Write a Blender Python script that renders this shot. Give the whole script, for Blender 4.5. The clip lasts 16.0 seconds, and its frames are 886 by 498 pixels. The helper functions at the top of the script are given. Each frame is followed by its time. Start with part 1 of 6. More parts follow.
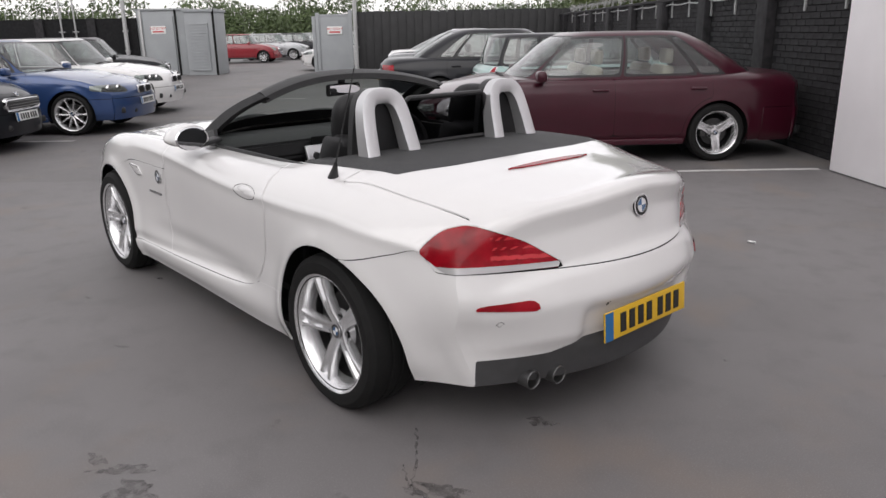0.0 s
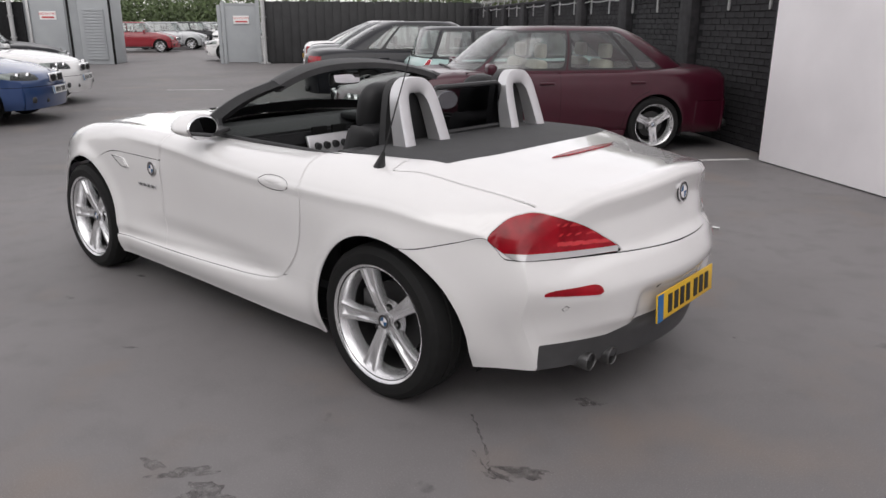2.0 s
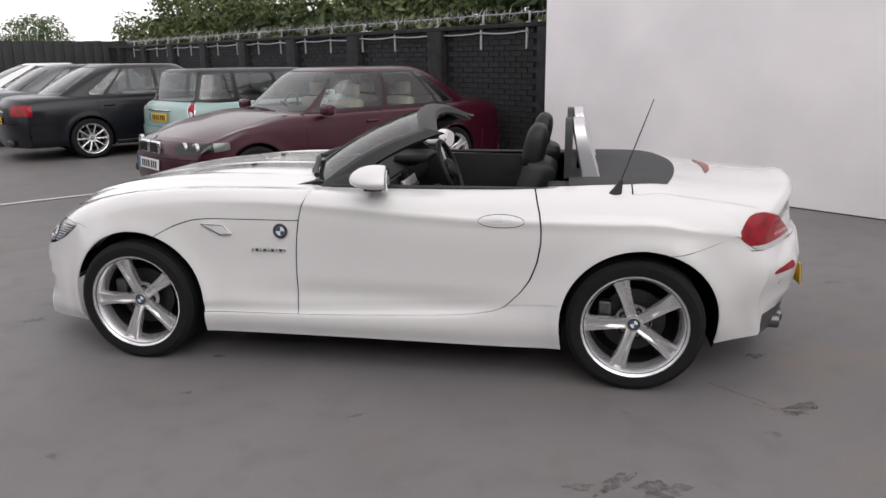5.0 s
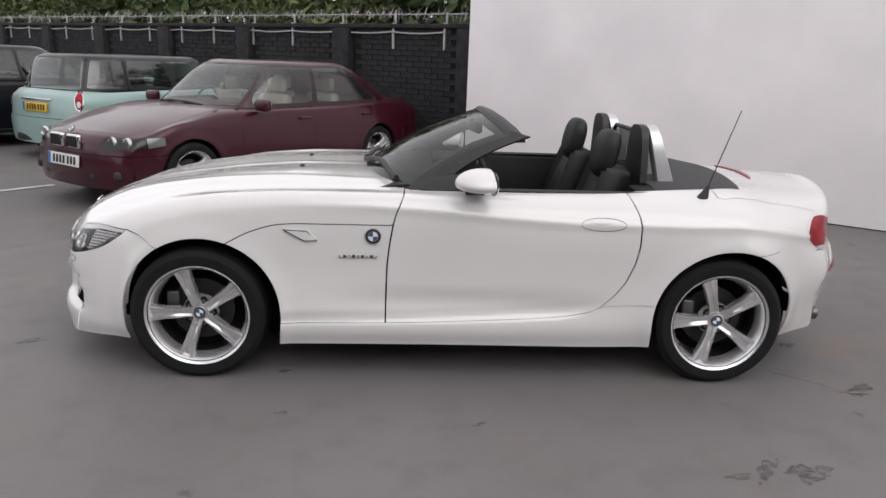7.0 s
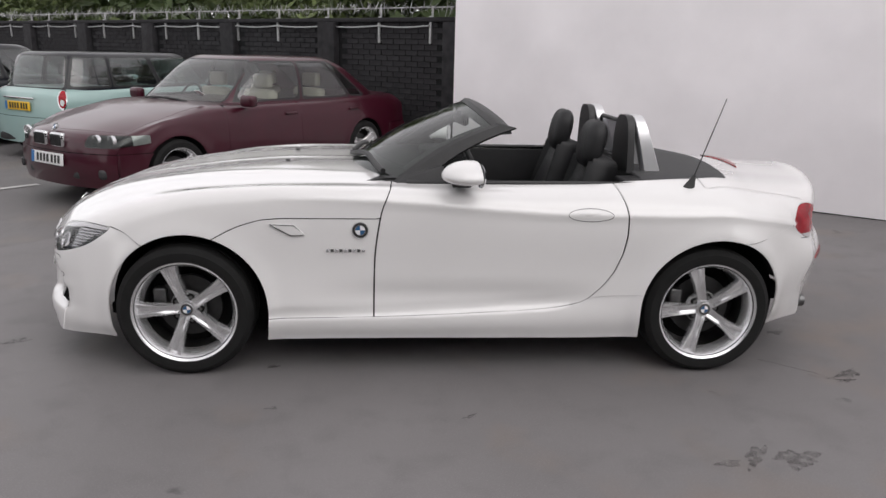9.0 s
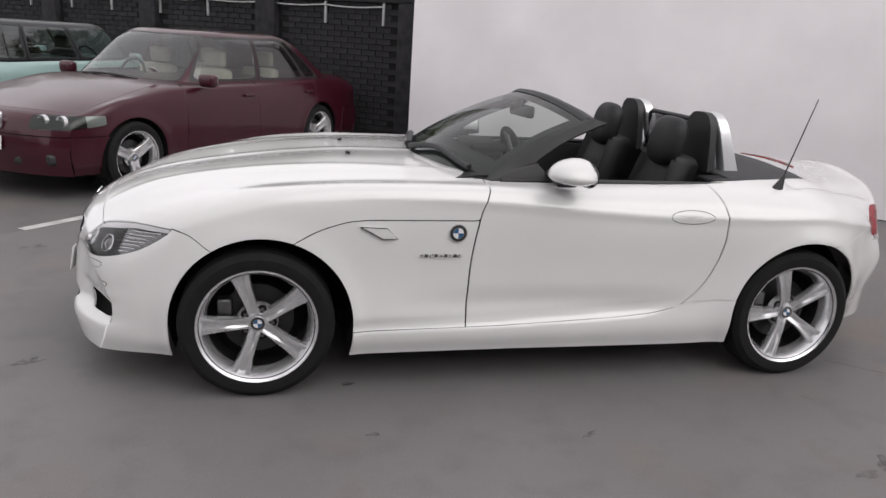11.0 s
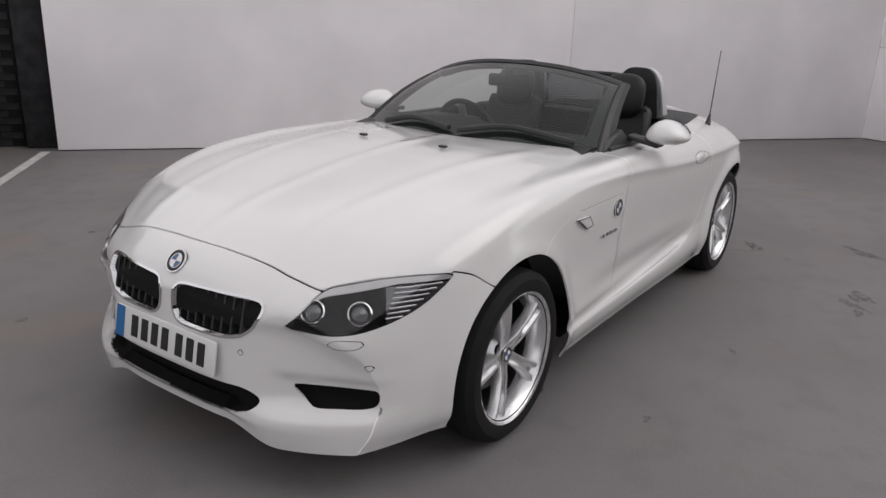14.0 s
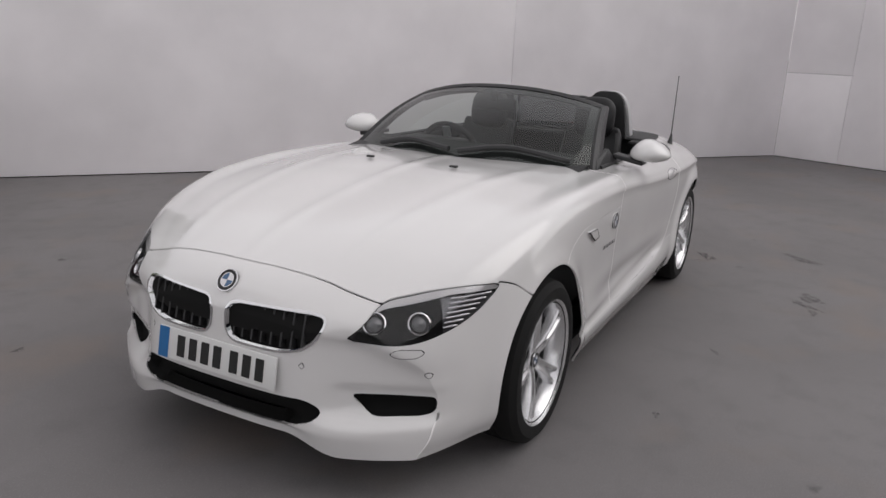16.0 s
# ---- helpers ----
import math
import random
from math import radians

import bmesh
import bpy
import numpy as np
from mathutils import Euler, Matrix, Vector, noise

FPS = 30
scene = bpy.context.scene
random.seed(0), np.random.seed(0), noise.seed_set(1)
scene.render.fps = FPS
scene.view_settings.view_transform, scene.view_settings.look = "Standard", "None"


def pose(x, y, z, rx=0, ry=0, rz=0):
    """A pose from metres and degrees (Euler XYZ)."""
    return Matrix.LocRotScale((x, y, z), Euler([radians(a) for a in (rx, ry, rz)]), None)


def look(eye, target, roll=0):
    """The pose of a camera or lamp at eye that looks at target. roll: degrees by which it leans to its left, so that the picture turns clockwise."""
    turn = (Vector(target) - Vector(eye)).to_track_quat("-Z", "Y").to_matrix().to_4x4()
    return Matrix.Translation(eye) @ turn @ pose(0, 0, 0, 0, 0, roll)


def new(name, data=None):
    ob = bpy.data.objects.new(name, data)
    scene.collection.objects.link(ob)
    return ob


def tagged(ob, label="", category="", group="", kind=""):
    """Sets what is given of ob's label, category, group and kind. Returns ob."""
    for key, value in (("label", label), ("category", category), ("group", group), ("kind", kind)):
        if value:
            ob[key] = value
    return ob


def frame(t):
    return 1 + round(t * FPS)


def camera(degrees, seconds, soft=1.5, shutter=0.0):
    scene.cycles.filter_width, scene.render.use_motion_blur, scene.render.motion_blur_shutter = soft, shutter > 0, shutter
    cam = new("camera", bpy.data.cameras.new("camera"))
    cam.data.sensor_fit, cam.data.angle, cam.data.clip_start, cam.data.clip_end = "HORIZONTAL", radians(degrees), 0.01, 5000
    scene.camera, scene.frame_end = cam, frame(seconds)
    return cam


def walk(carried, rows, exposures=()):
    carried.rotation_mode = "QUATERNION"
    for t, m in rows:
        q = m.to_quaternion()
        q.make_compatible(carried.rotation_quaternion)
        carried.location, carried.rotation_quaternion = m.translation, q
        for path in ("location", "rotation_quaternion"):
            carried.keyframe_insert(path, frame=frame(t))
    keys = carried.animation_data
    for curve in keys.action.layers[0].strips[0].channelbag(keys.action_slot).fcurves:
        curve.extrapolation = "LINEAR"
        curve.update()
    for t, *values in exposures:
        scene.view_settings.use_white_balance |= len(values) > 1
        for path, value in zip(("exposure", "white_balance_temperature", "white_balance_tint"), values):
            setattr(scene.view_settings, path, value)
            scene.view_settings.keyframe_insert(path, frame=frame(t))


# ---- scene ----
cam = camera(62.0, 16.0)
PATH = [
    (0, (3.581, -2.295, 1.454), (2.133, -1.038, 0.884), -1.0),
    (0.5, (3.569, -2.297, 1.451), (2.117, -1.046, 0.878), -1.0),
    (1, (3.539, -2.303, 1.451), (2.095, -1.047, 0.872), -0.4),
    (1.5, (3.397, -2.473, 1.434), (2.053, -1.11, 0.854), 0.9),
    (2, (3.187, -2.725, 1.444), (1.936, -1.28, 0.856), 0.2),
    (2.5, (2.883, -3.014, 1.469), (1.7, -1.516, 0.874), -0.9),
    (3, (2.584, -3.366, 1.472), (1.532, -1.766, 0.895), -0.1),
    (3.5, (2.22, -3.611, 1.469), (1.307, -1.925, 0.897), -0.3),
    (3.7, (2.051, -3.683, 1.479), (1.204, -1.961, 0.916), -0.3),
    (5.8, (0.297, -4.256, 1.525), (0.221, -2.322, 1.02), 0.4),
    (6, (0.14, -4.252, 1.501), (0.111, -2.319, 0.991), 1.0),
    (6.5, (-0.156, -4.172, 1.512), (-0.108, -2.238, 1.004), 1.4),
    (7, (-0.326, -4.169, 1.529), (-0.2, -2.238, 1.021), 2.0),
    (7.5, (-0.305, -4.176, 1.543), (-0.179, -2.249, 1.025), 2.1),
    (8, (-0.29, -4.179, 1.533), (-0.159, -2.25, 1.023), 1.5),
    (10.3, (-0.598, -4.006, 1.515), (-0.315, -2.099, 0.983), 3.1),
    (10.5, (-0.797, -3.953, 1.512), (-0.441, -2.057, 0.987), 3.0),
    (11, (-1.213, -3.728, 1.485), (-0.747, -1.862, 0.938), 3.8),
    (11.5, (-1.615, -3.447, 1.505), (-0.933, -1.664, 0.911), 4.3),
    (12, (-2.031, -3.127, 1.526), (-1.078, -1.491, 0.882), 5.6),
    (12.5, (-2.403, -2.798, 1.487), (-1.278, -1.259, 0.881), 4.4),
    (13, (-2.815, -2.535, 1.476), (-1.504, -1.14, 0.897), 4.0),
    (13.5, (-3.126, -2.268, 1.458), (-1.684, -1.031, 0.831), 3.3),
    (14, (-3.358, -1.987, 1.453), (-1.789, -0.9, 0.855), 2.1),
    (14.5, (-3.619, -1.806, 1.439), (-1.927, -0.877, 0.913), 1.1),
    (15, (-3.706, -1.736, 1.461), (-1.992, -0.848, 0.94), 0.7),
    (15.5, (-3.72, -1.718, 1.447), (-2.014, -0.813, 0.928), 1.2),
    (16, (-3.711, -1.711, 1.452), (-2.008, -0.807, 0.92), 2.4),
]

EXPOSURES = [(0, 0.30), (3.7, 0.32), (8, 0.32), (11, 0.30), (12.5, 0.20), (14, -0.01), (16, -0.06)]
walk(cam, [(t, look(e, a, r)) for t, e, a, r in PATH], EXPOSURES)

# ---------------- light: bright overcast sky, very soft sun
world = bpy.data.worlds.new("sky")
scene.world = world
world.use_nodes = True
wn, wl = world.node_tree.nodes, world.node_tree.links
sky = wn.new("ShaderNodeTexSky")
sky.sky_type, sky.sun_disc = "NISHITA", False
sky.sun_elevation, sky.sun_rotation = radians(43), radians(151)
soft = wn.new("ShaderNodeHueSaturation")
soft.inputs["Saturation"].default_value = 0.22
flat = wn.new("ShaderNodeMixRGB")
flat.inputs[0].default_value = 0.62
flat.inputs[2].default_value = (8.4, 8.05, 8.2, 1)
wl.new(sky.outputs[0], soft.inputs["Color"])
wl.new(soft.outputs[0], flat.inputs[1])
wl.new(flat.outputs[0], wn["Background"].inputs[0])
wn["Background"].inputs[1].default_value = 0.131
sun = new("sun", bpy.data.lights.new("sun", "SUN"))
sun.data.energy, sun.data.angle, sun.data.color = 0.80, radians(60), (1, 0.96, 0.94)
sun.matrix_world = look((5, -9, 9.5), (0, 0, 0))


# ---------------- materials
def mat(name, color, rough=0.5, metal=0.0, vary=0.06, scale=6.0, bump=0.0, bscale=80.0, coat=0.0, spec=0.5, rand=0.0):
    m = bpy.data.materials.new(name)
    m.use_nodes = True
    n, l = m.node_tree.nodes, m.node_tree.links
    b = n["Principled BSDF"]
    b.inputs["Roughness"].default_value, b.inputs["Metallic"].default_value = rough, metal
    b.inputs["Coat Weight"].default_value, b.inputs["Coat Roughness"].default_value = coat, 0.03
    b.inputs["Specular IOR Level"].default_value = spec
    co = n.new("ShaderNodeTexCoord")
    no = n.new("ShaderNodeTexNoise")
    no.inputs["Scale"].default_value, no.inputs["Detail"].default_value = scale, 6
    l.new(co.outputs["Object"], no.inputs["Vector"])
    rp = n.new("ShaderNodeMapRange")
    rp.inputs[1].default_value, rp.inputs[2].default_value = 0.3, 0.7
    rp.inputs[3].default_value, rp.inputs[4].default_value = 1 - vary, 1 + vary
    l.new(no.outputs[0], rp.inputs[0])
    hs = n.new("ShaderNodeHueSaturation")
    hs.inputs["Color"].default_value = (*color, 1)
    if rand:
        oi = n.new("ShaderNodeObjectInfo")
        ge = n.new("ShaderNodeNewGeometry")
        ad = n.new("ShaderNodeMath")
        ad.operation = "ADD"
        l.new(oi.outputs["Random"], ad.inputs[0])
        l.new(ge.outputs["Random Per Island"], ad.inputs[1])
        r2 = n.new("ShaderNodeMapRange")
        r2.inputs[2].default_value, r2.inputs[3].default_value, r2.inputs[4].default_value = 2.0, 1 - rand, 1 + rand
        l.new(ad.outputs[0], r2.inputs[0])
        mu = n.new("ShaderNodeMath")
        mu.operation = "MULTIPLY"
        l.new(r2.outputs[0], mu.inputs[0])
        l.new(rp.outputs[0], mu.inputs[1])
        l.new(mu.outputs[0], hs.inputs["Value"])
    else:
        l.new(rp.outputs[0], hs.inputs["Value"])
    l.new(hs.outputs[0], b.inputs["Base Color"])
    if bump:
        n2 = n.new("ShaderNodeTexNoise")
        n2.inputs["Scale"].default_value, n2.inputs["Detail"].default_value = bscale, 4
        l.new(co.outputs["Object"], n2.inputs["Vector"])
        bu = n.new("ShaderNodeBump")
        bu.inputs["Strength"].default_value, bu.inputs["Distance"].default_value = bump, 0.004
        l.new(n2.outputs[0], bu.inputs["Height"])
        l.new(bu.outputs[0], b.inputs["Normal"])
    return m


def glass(name, color, alpha_rough=0.02, see=0.75, base=0.05):
    m = bpy.data.materials.new(name)
    m.use_nodes = True
    n, l = m.node_tree.nodes, m.node_tree.links
    out = n["Material Output"]
    n.remove(n["Principled BSDF"])
    t, g, mx, fr = n.new("ShaderNodeBsdfTransparent"), n.new("ShaderNodeBsdfGlossy"), n.new("ShaderNodeMixShader"), n.new("ShaderNodeLayerWeight")
    pw, ad = n.new("ShaderNodeMath"), n.new("ShaderNodeMath")
    pw.operation, pw.inputs[1].default_value = "POWER", 4.5
    ad.operation, ad.inputs[1].default_value, ad.inputs[2].default_value = "MULTIPLY_ADD", 0.85, base
    fr.inputs[0].default_value = 0.5
    t.inputs[0].default_value = (*[c * see for c in color], 1)
    g.inputs["Roughness"].default_value = alpha_rough
    l.new(fr.outputs["Facing"], pw.inputs[0])
    l.new(pw.outputs[0], ad.inputs[0])
    l.new(ad.outputs[0], mx.inputs[0])
    l.new(t.outputs[0], mx.inputs[1])
    l.new(g.outputs[0], mx.inputs[2])
    l.new(mx.outputs[0], out.inputs[0])
    return m


M = {
    "white": mat("white_paint", (0.735, 0.725, 0.72), 0.22, 0, 0.012, 3, coat=1.0),
    "maroon": mat("maroon_paint", (0.044, 0.004, 0.012), 0.30, 0.15, 0.08, 3, coat=0.55, spec=0.35),
    "teal": mat("pale_teal_paint", (0.30, 0.43, 0.41), 0.35, 0, 0.04, 3, coat=0.8),
    "black": mat("black_paint", (0.006, 0.0065, 0.010), 0.28, 0, 0.1, 3, coat=0.25, spec=0.3),
    "grey": mat("grey_paint", (0.09, 0.095, 0.10), 0.35, 0.3, 0.06, 3, coat=0.8),
    "silver": mat("silver_paint", (0.42, 0.43, 0.44), 0.35, 0.5, 0.04, 3, coat=0.8),
    "blue": mat("blue_metallic_paint", (0.022, 0.056, 0.165), 0.32, 0.35, 0.08, 3, coat=1.0),
    "red": mat("red_paint", (0.22, 0.008, 0.016), 0.35, 0, 0.05, 3, coat=0.8),
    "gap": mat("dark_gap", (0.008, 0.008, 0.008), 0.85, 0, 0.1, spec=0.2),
    "plastic": mat("black_plastic", (0.022, 0.022, 0.023), 0.5, 0, 0.12, 20, 0.15, 400),
    "diffuser": mat("grey_plastic", (0.055, 0.055, 0.057), 0.5, 0, 0.1, 20, 0.1, 400),
    "fabric": mat("black_roof_cover", (0.045, 0.045, 0.047), 0.75, 0, 0.1, 14, 0.25, 900),
    "leather": mat("black_leather", (0.014, 0.014, 0.015), 0.5, 0, 0.15, 16, 0.3, 260, spec=0.35),
    "rubber": mat("tyre_rubber", (0.010, 0.010, 0.010), 0.8, 0, 0.15, 14, 0.2, 150, spec=0.25),
    "alloy": mat("silver_alloy", (0.74, 0.74, 0.75), 0.27, 0.8, 0.06, 12),
    "satin": mat("satin_aluminium", (0.66, 0.66, 0.67), 0.36, 0.8, 0.03, 12),
    "disc": mat("dark_steel_and_wheel_shade", (0.06, 0.06, 0.06), 0.5, 0.8, 0.12, 30),
    "steel": mat("brushed_steel", (0.16, 0.16, 0.16), 0.4, 0.9, 0.12, 30),
    "chrome": mat("chrome", (0.75, 0.75, 0.76), 0.08, 1.0, 0.01),
    "lampblack": mat("lamp_housing", (0.018, 0.018, 0.019), 0.3, 0.2, 0.1, 20),
    "lampred": mat("red_lens", (0.26, 0.003, 0.010), 0.22, 0, 0.35, 14, coat=0.1, spec=0.35),
    "lampred2": mat("bright_red_lens", (0.55, 0.02, 0.03), 0.15, 0, 0.1, 16, coat=1.0),
    "lampglass": mat("projector_glass", (0.10, 0.10, 0.105), 0.05, 0.4, 0.1, 20, coat=1.0),
    "lampclear": mat("clear_lens", (0.56, 0.55, 0.55), 0.2, 0.3, 0.06, 12, coat=1.0),
    "lampmid": mat("smoked_lens", (0.13, 0.13, 0.135), 0.15, 0.6, 0.08, 12, coat=1.0),
    "yellow": mat("yellow_plate", (0.72, 0.44, 0.02), 0.4, 0, 0.03, 10),
    "platewhite": mat("white_plate", (0.72, 0.72, 0.71), 0.4, 0, 0.03, 10),
    "ink": mat("black_ink", (0.012, 0.012, 0.012), 0.5),
    "plateblue": mat("blue_band", (0.02, 0.14, 0.36), 0.4),
    "badgeblue": mat("blue_enamel", (0.03, 0.10, 0.22), 0.25, coat=1),
    "badgewhite": mat("white_enamel", (0.7, 0.7, 0.72), 0.3, coat=1),
    "cream": mat("cream_leather", (0.42, 0.38, 0.31), 0.6, 0, 0.1, 10),
    "carpet": mat("dark_carpet", (0.015, 0.015, 0.016), 0.95),
    "mirror": mat("mirror_glass", (0.8, 0.8, 0.82), 0.02, 1.0, 0.0),
    "brick": mat("black_painted_brick", (0.024, 0.023, 0.025), 0.70, 0, 0.4, 9, 0.6, 60, spec=0.22, rand=0.3),
    "mortar": mat("black_painted_mortar", (0.013, 0.013, 0.014), 0.85, 0, 0.3, 12, 0.5, 60, spec=0.2),
    "boards": mat("black_boards", (0.016, 0.016, 0.017), 0.6, 0, 0.3, 3, 0.3, 30),
    "wallwhite": mat("white_painted_board", (0.91, 0.88, 0.895), 0.5, 0, 0.06, 1.1, 0.25, 2.2, rand=0.012),
    "galv": mat("galvanised_steel", (0.45, 0.45, 0.45), 0.5, 0.5, 0.15, 30),
    "cabin": mat("grey_cabin_paint", (0.30, 0.315, 0.325), 0.5, 0, 0.06, 2),
    "line": mat("worn_white_line", (0.50, 0.49, 0.48), 0.8, 0, 0.22, 7, 0.3, 90),
    "signred": mat("red_lettering", (0.5, 0.04, 0.04), 0.5),
    "leaf": mat("leaves", (0.082, 0.108, 0.032), 0.6, 0, 0.4, 1.2, rand=0.5),
    "leafdark": mat("dark_leaves", (0.070, 0.10, 0.036), 0.6, 0, 0.3, 0.5, rand=0.5),
    "bark": mat("bark", (0.06, 0.05, 0.04), 0.9, 0, 0.3, 10, 0.5, 30),
    "glassclear": glass("clear_glass", (0.80, 0.86, 0.83), 0.02, 0.72),
    "glasslens": glass("lamp_lens", (0.95, 0.95, 0.96), 0.02, 0.96),
    "glassdark": glass("tinted_glass", (0.86, 0.92, 0.90), 0.02, 0.84, 0.13),
    "mesh": glass("mesh_screen", (0.30, 0.30, 0.31), 0.15, 0.8),
}


def ground_mat(name, base, patch, stains):
    """Worn grey ground: two scales of mottling, rust-brown dirt, fine grit."""
    m = bpy.data.materials.new(name)
    m.use_nodes = True
    n, l = m.node_tree.nodes, m.node_tree.links
    b = n["Principled BSDF"]
    b.inputs["Roughness"].default_value = 0.62
    co = n.new("ShaderNodeTexCoord")

    def noi(scale, detail, lo, hi):
        t = n.new("ShaderNodeTexNoise")
        t.inputs["Scale"].default_value, t.inputs["Detail"].default_value = scale, detail
        l.new(co.outputs["Object"], t.inputs["Vector"])
        r = n.new("ShaderNodeMapRange")
        r.inputs[1].default_value, r.inputs[2].default_value = lo, hi
        l.new(t.outputs[0], r.inputs[0])
        return r.outputs[0], t.outputs[0]

    def mix(fac, a, c, amount=1.0):
        x = n.new("ShaderNodeMixRGB")
        k = n.new("ShaderNodeMath")
        k.operation, k.inputs[1].default_value = "MULTIPLY", amount
        l.new(fac, k.inputs[0])
        l.new(k.outputs[0], x.inputs[0])
        l.new(a, x.inputs[1])
        x.inputs[2].default_value = (*c, 1)
        return x.outputs[0]

    rgb = n.new("ShaderNodeRGB")
    rgb.outputs[0].default_value = (*base, 1)
    c = mix(noi(0.55, 6, 0.42, 0.62)[0], rgb.outputs[0], patch, 0.75)
    c = mix(noi(5.0, 5, 0.5, 0.72)[0], c, tuple(v * 0.72 for v in base), 0.6)
    c = mix(noi(1.3, 9, 0.54, 0.70)[0], c, stains, 0.75)
    c = mix(noi(170, 2, 0.55, 0.75)[0], c, tuple(min(1, v * 1.45) for v in base), 0.6)
    c = mix(noi(3.1, 10, 0.70, 0.74)[0], c, tuple(v * 0.35 for v in base), 0.7)
    l.new(c, b.inputs["Base Color"])
    fine = noi(220, 3, 0, 1)[1]
    bu = n.new("ShaderNodeBump")
    bu.inputs["Strength"].default_value, bu.inputs["Distance"].default_value = 0.35, 0.004
    l.new(fine, bu.inputs["Height"])
    l.new(bu.outputs[0], b.inputs["Normal"])
    return m


M["concrete"] = ground_mat("painted_concrete", (0.174, 0.165, 0.166), (0.140, 0.132, 0.132), (0.186, 0.156, 0.138))
M["asphalt"] = ground_mat("old_asphalt", (0.150, 0.142, 0.142), (0.115, 0.108, 0.108), (0.17, 0.15, 0.135))
mt = M["mesh"].node_tree
mt.nodes.clear()
m_tr, m_out = mt.nodes.new("ShaderNodeBsdfTransparent"), mt.nodes.new("ShaderNodeOutputMaterial")
m_tr.inputs[0].default_value = (0.42, 0.42, 0.43, 1)
mt.links.new(m_tr.outputs[0], m_out.inputs[0])
M["spot"] = mat("oil_stain", (0.118, 0.110, 0.108), 0.5, 0, 0.5, 9)
sn, sl = M["spot"].node_tree.nodes, M["spot"].node_tree.links
s_no, s_rp, s_tr, s_mx, s_co = sn.new("ShaderNodeTexNoise"), sn.new("ShaderNodeMapRange"), sn.new("ShaderNodeBsdfTransparent"), sn.new("ShaderNodeMixShader"), sn.new("ShaderNodeTexCoord")
s_no.inputs["Scale"].default_value, s_no.inputs["Detail"].default_value = 26, 8
s_rp.inputs[1].default_value, s_rp.inputs[2].default_value = 0.36, 0.74
sl.new(s_co.outputs["Object"], s_no.inputs["Vector"])
sl.new(s_no.outputs[0], s_rp.inputs[0])
sl.new(s_rp.outputs[0], s_mx.inputs[0])
sl.new(s_tr.outputs[0], s_mx.inputs[1])
sl.new(sn["Principled BSDF"].outputs[0], s_mx.inputs[2])
sl.new(s_mx.outputs[0], sn["Material Output"].inputs[0])


# ---------------- mesh helpers
def obj(name, verts, faces, material, parent=None, label="", smooth=False, normals=None):
    me = bpy.data.meshes.new(name)
    me.from_pydata([tuple(map(float, v)) for v in verts], [], [tuple(map(int, f)) for f in faces])
    me.materials.append(material)
    if smooth:
        me.shade_smooth()
    if normals is not None and len(normals):
        me.normals_split_custom_set_from_vertices([tuple(map(float, v)) for v in normals])
    ob = new(name, me)
    if parent:
        ob.parent = parent
    if label:
        ob["label"] = label
    return ob


def part(name, bm, material, parent=None, label="", smooth=True):
    me = bpy.data.meshes.new(name)
    bm.normal_update()
    bm.to_mesh(me)
    bm.free()
    me.materials.append(material)
    if smooth:
        me.shade_smooth()
        me.set_sharp_from_angle(angle=radians(38))
    ob = new(name, me)
    if parent:
        ob.parent = parent
    if label:
        ob["label"] = label
    return ob


def thing(name, m, label, category, group="", kind=""):
    e = new(name)
    e.matrix_world = m
    return tagged(e, label, category, group, kind)


def box(bm, c, s, m=None, bevel=0.0):
    r = bmesh.ops.create_cube(bm, size=1, matrix=(m or Matrix()) @ Matrix.LocRotScale(c, None, s))
    if bevel:
        es = list({e for v in r["verts"] for e in v.link_edges})
        bmesh.ops.bevel(bm, geom=es, offset=bevel, segments=3, affect="EDGES", profile=0.5)
    return bm


def boxpart(name, c, s, material, parent=None, label="", bevel=0.0, rot=None):
    bm = bmesh.new()
    box(bm, (0, 0, 0), s, None, bevel)
    bm.transform(Matrix.Translation(c) @ (rot or Matrix()))
    return part(name, bm, material, parent, label)


def spline(xs, ys):
    """Monotone cubic interpolation through a small table."""
    xs, ys = np.array(xs, float), np.array(ys, float)
    h, d = np.diff(xs), np.diff(ys) / np.diff(xs)
    m = np.zeros_like(ys)
    m[0], m[-1] = d[0], d[-1]
    for i in range(1, len(xs) - 1):
        if d[i - 1] * d[i] > 0:
            w1, w2 = 2 * h[i] + h[i - 1], h[i] + 2 * h[i - 1]
            m[i] = (w1 + w2) / (w1 / d[i - 1] + w2 / d[i])

    def f(x):
        x = np.asarray(x, float)
        q = np.clip(x, xs[0], xs[-1])
        i = np.clip(np.searchsorted(xs, q) - 1, 0, len(xs) - 2)
        t = (q - xs[i]) / h[i]
        return ((2 * t**3 - 3 * t**2 + 1) * ys[i] + (t**3 - 2 * t**2 + t) * h[i] * m[i]
                + (3 * t**2 - 2 * t**3) * ys[i + 1] + (t**3 - t**2) * h[i] * m[i + 1])
    return f


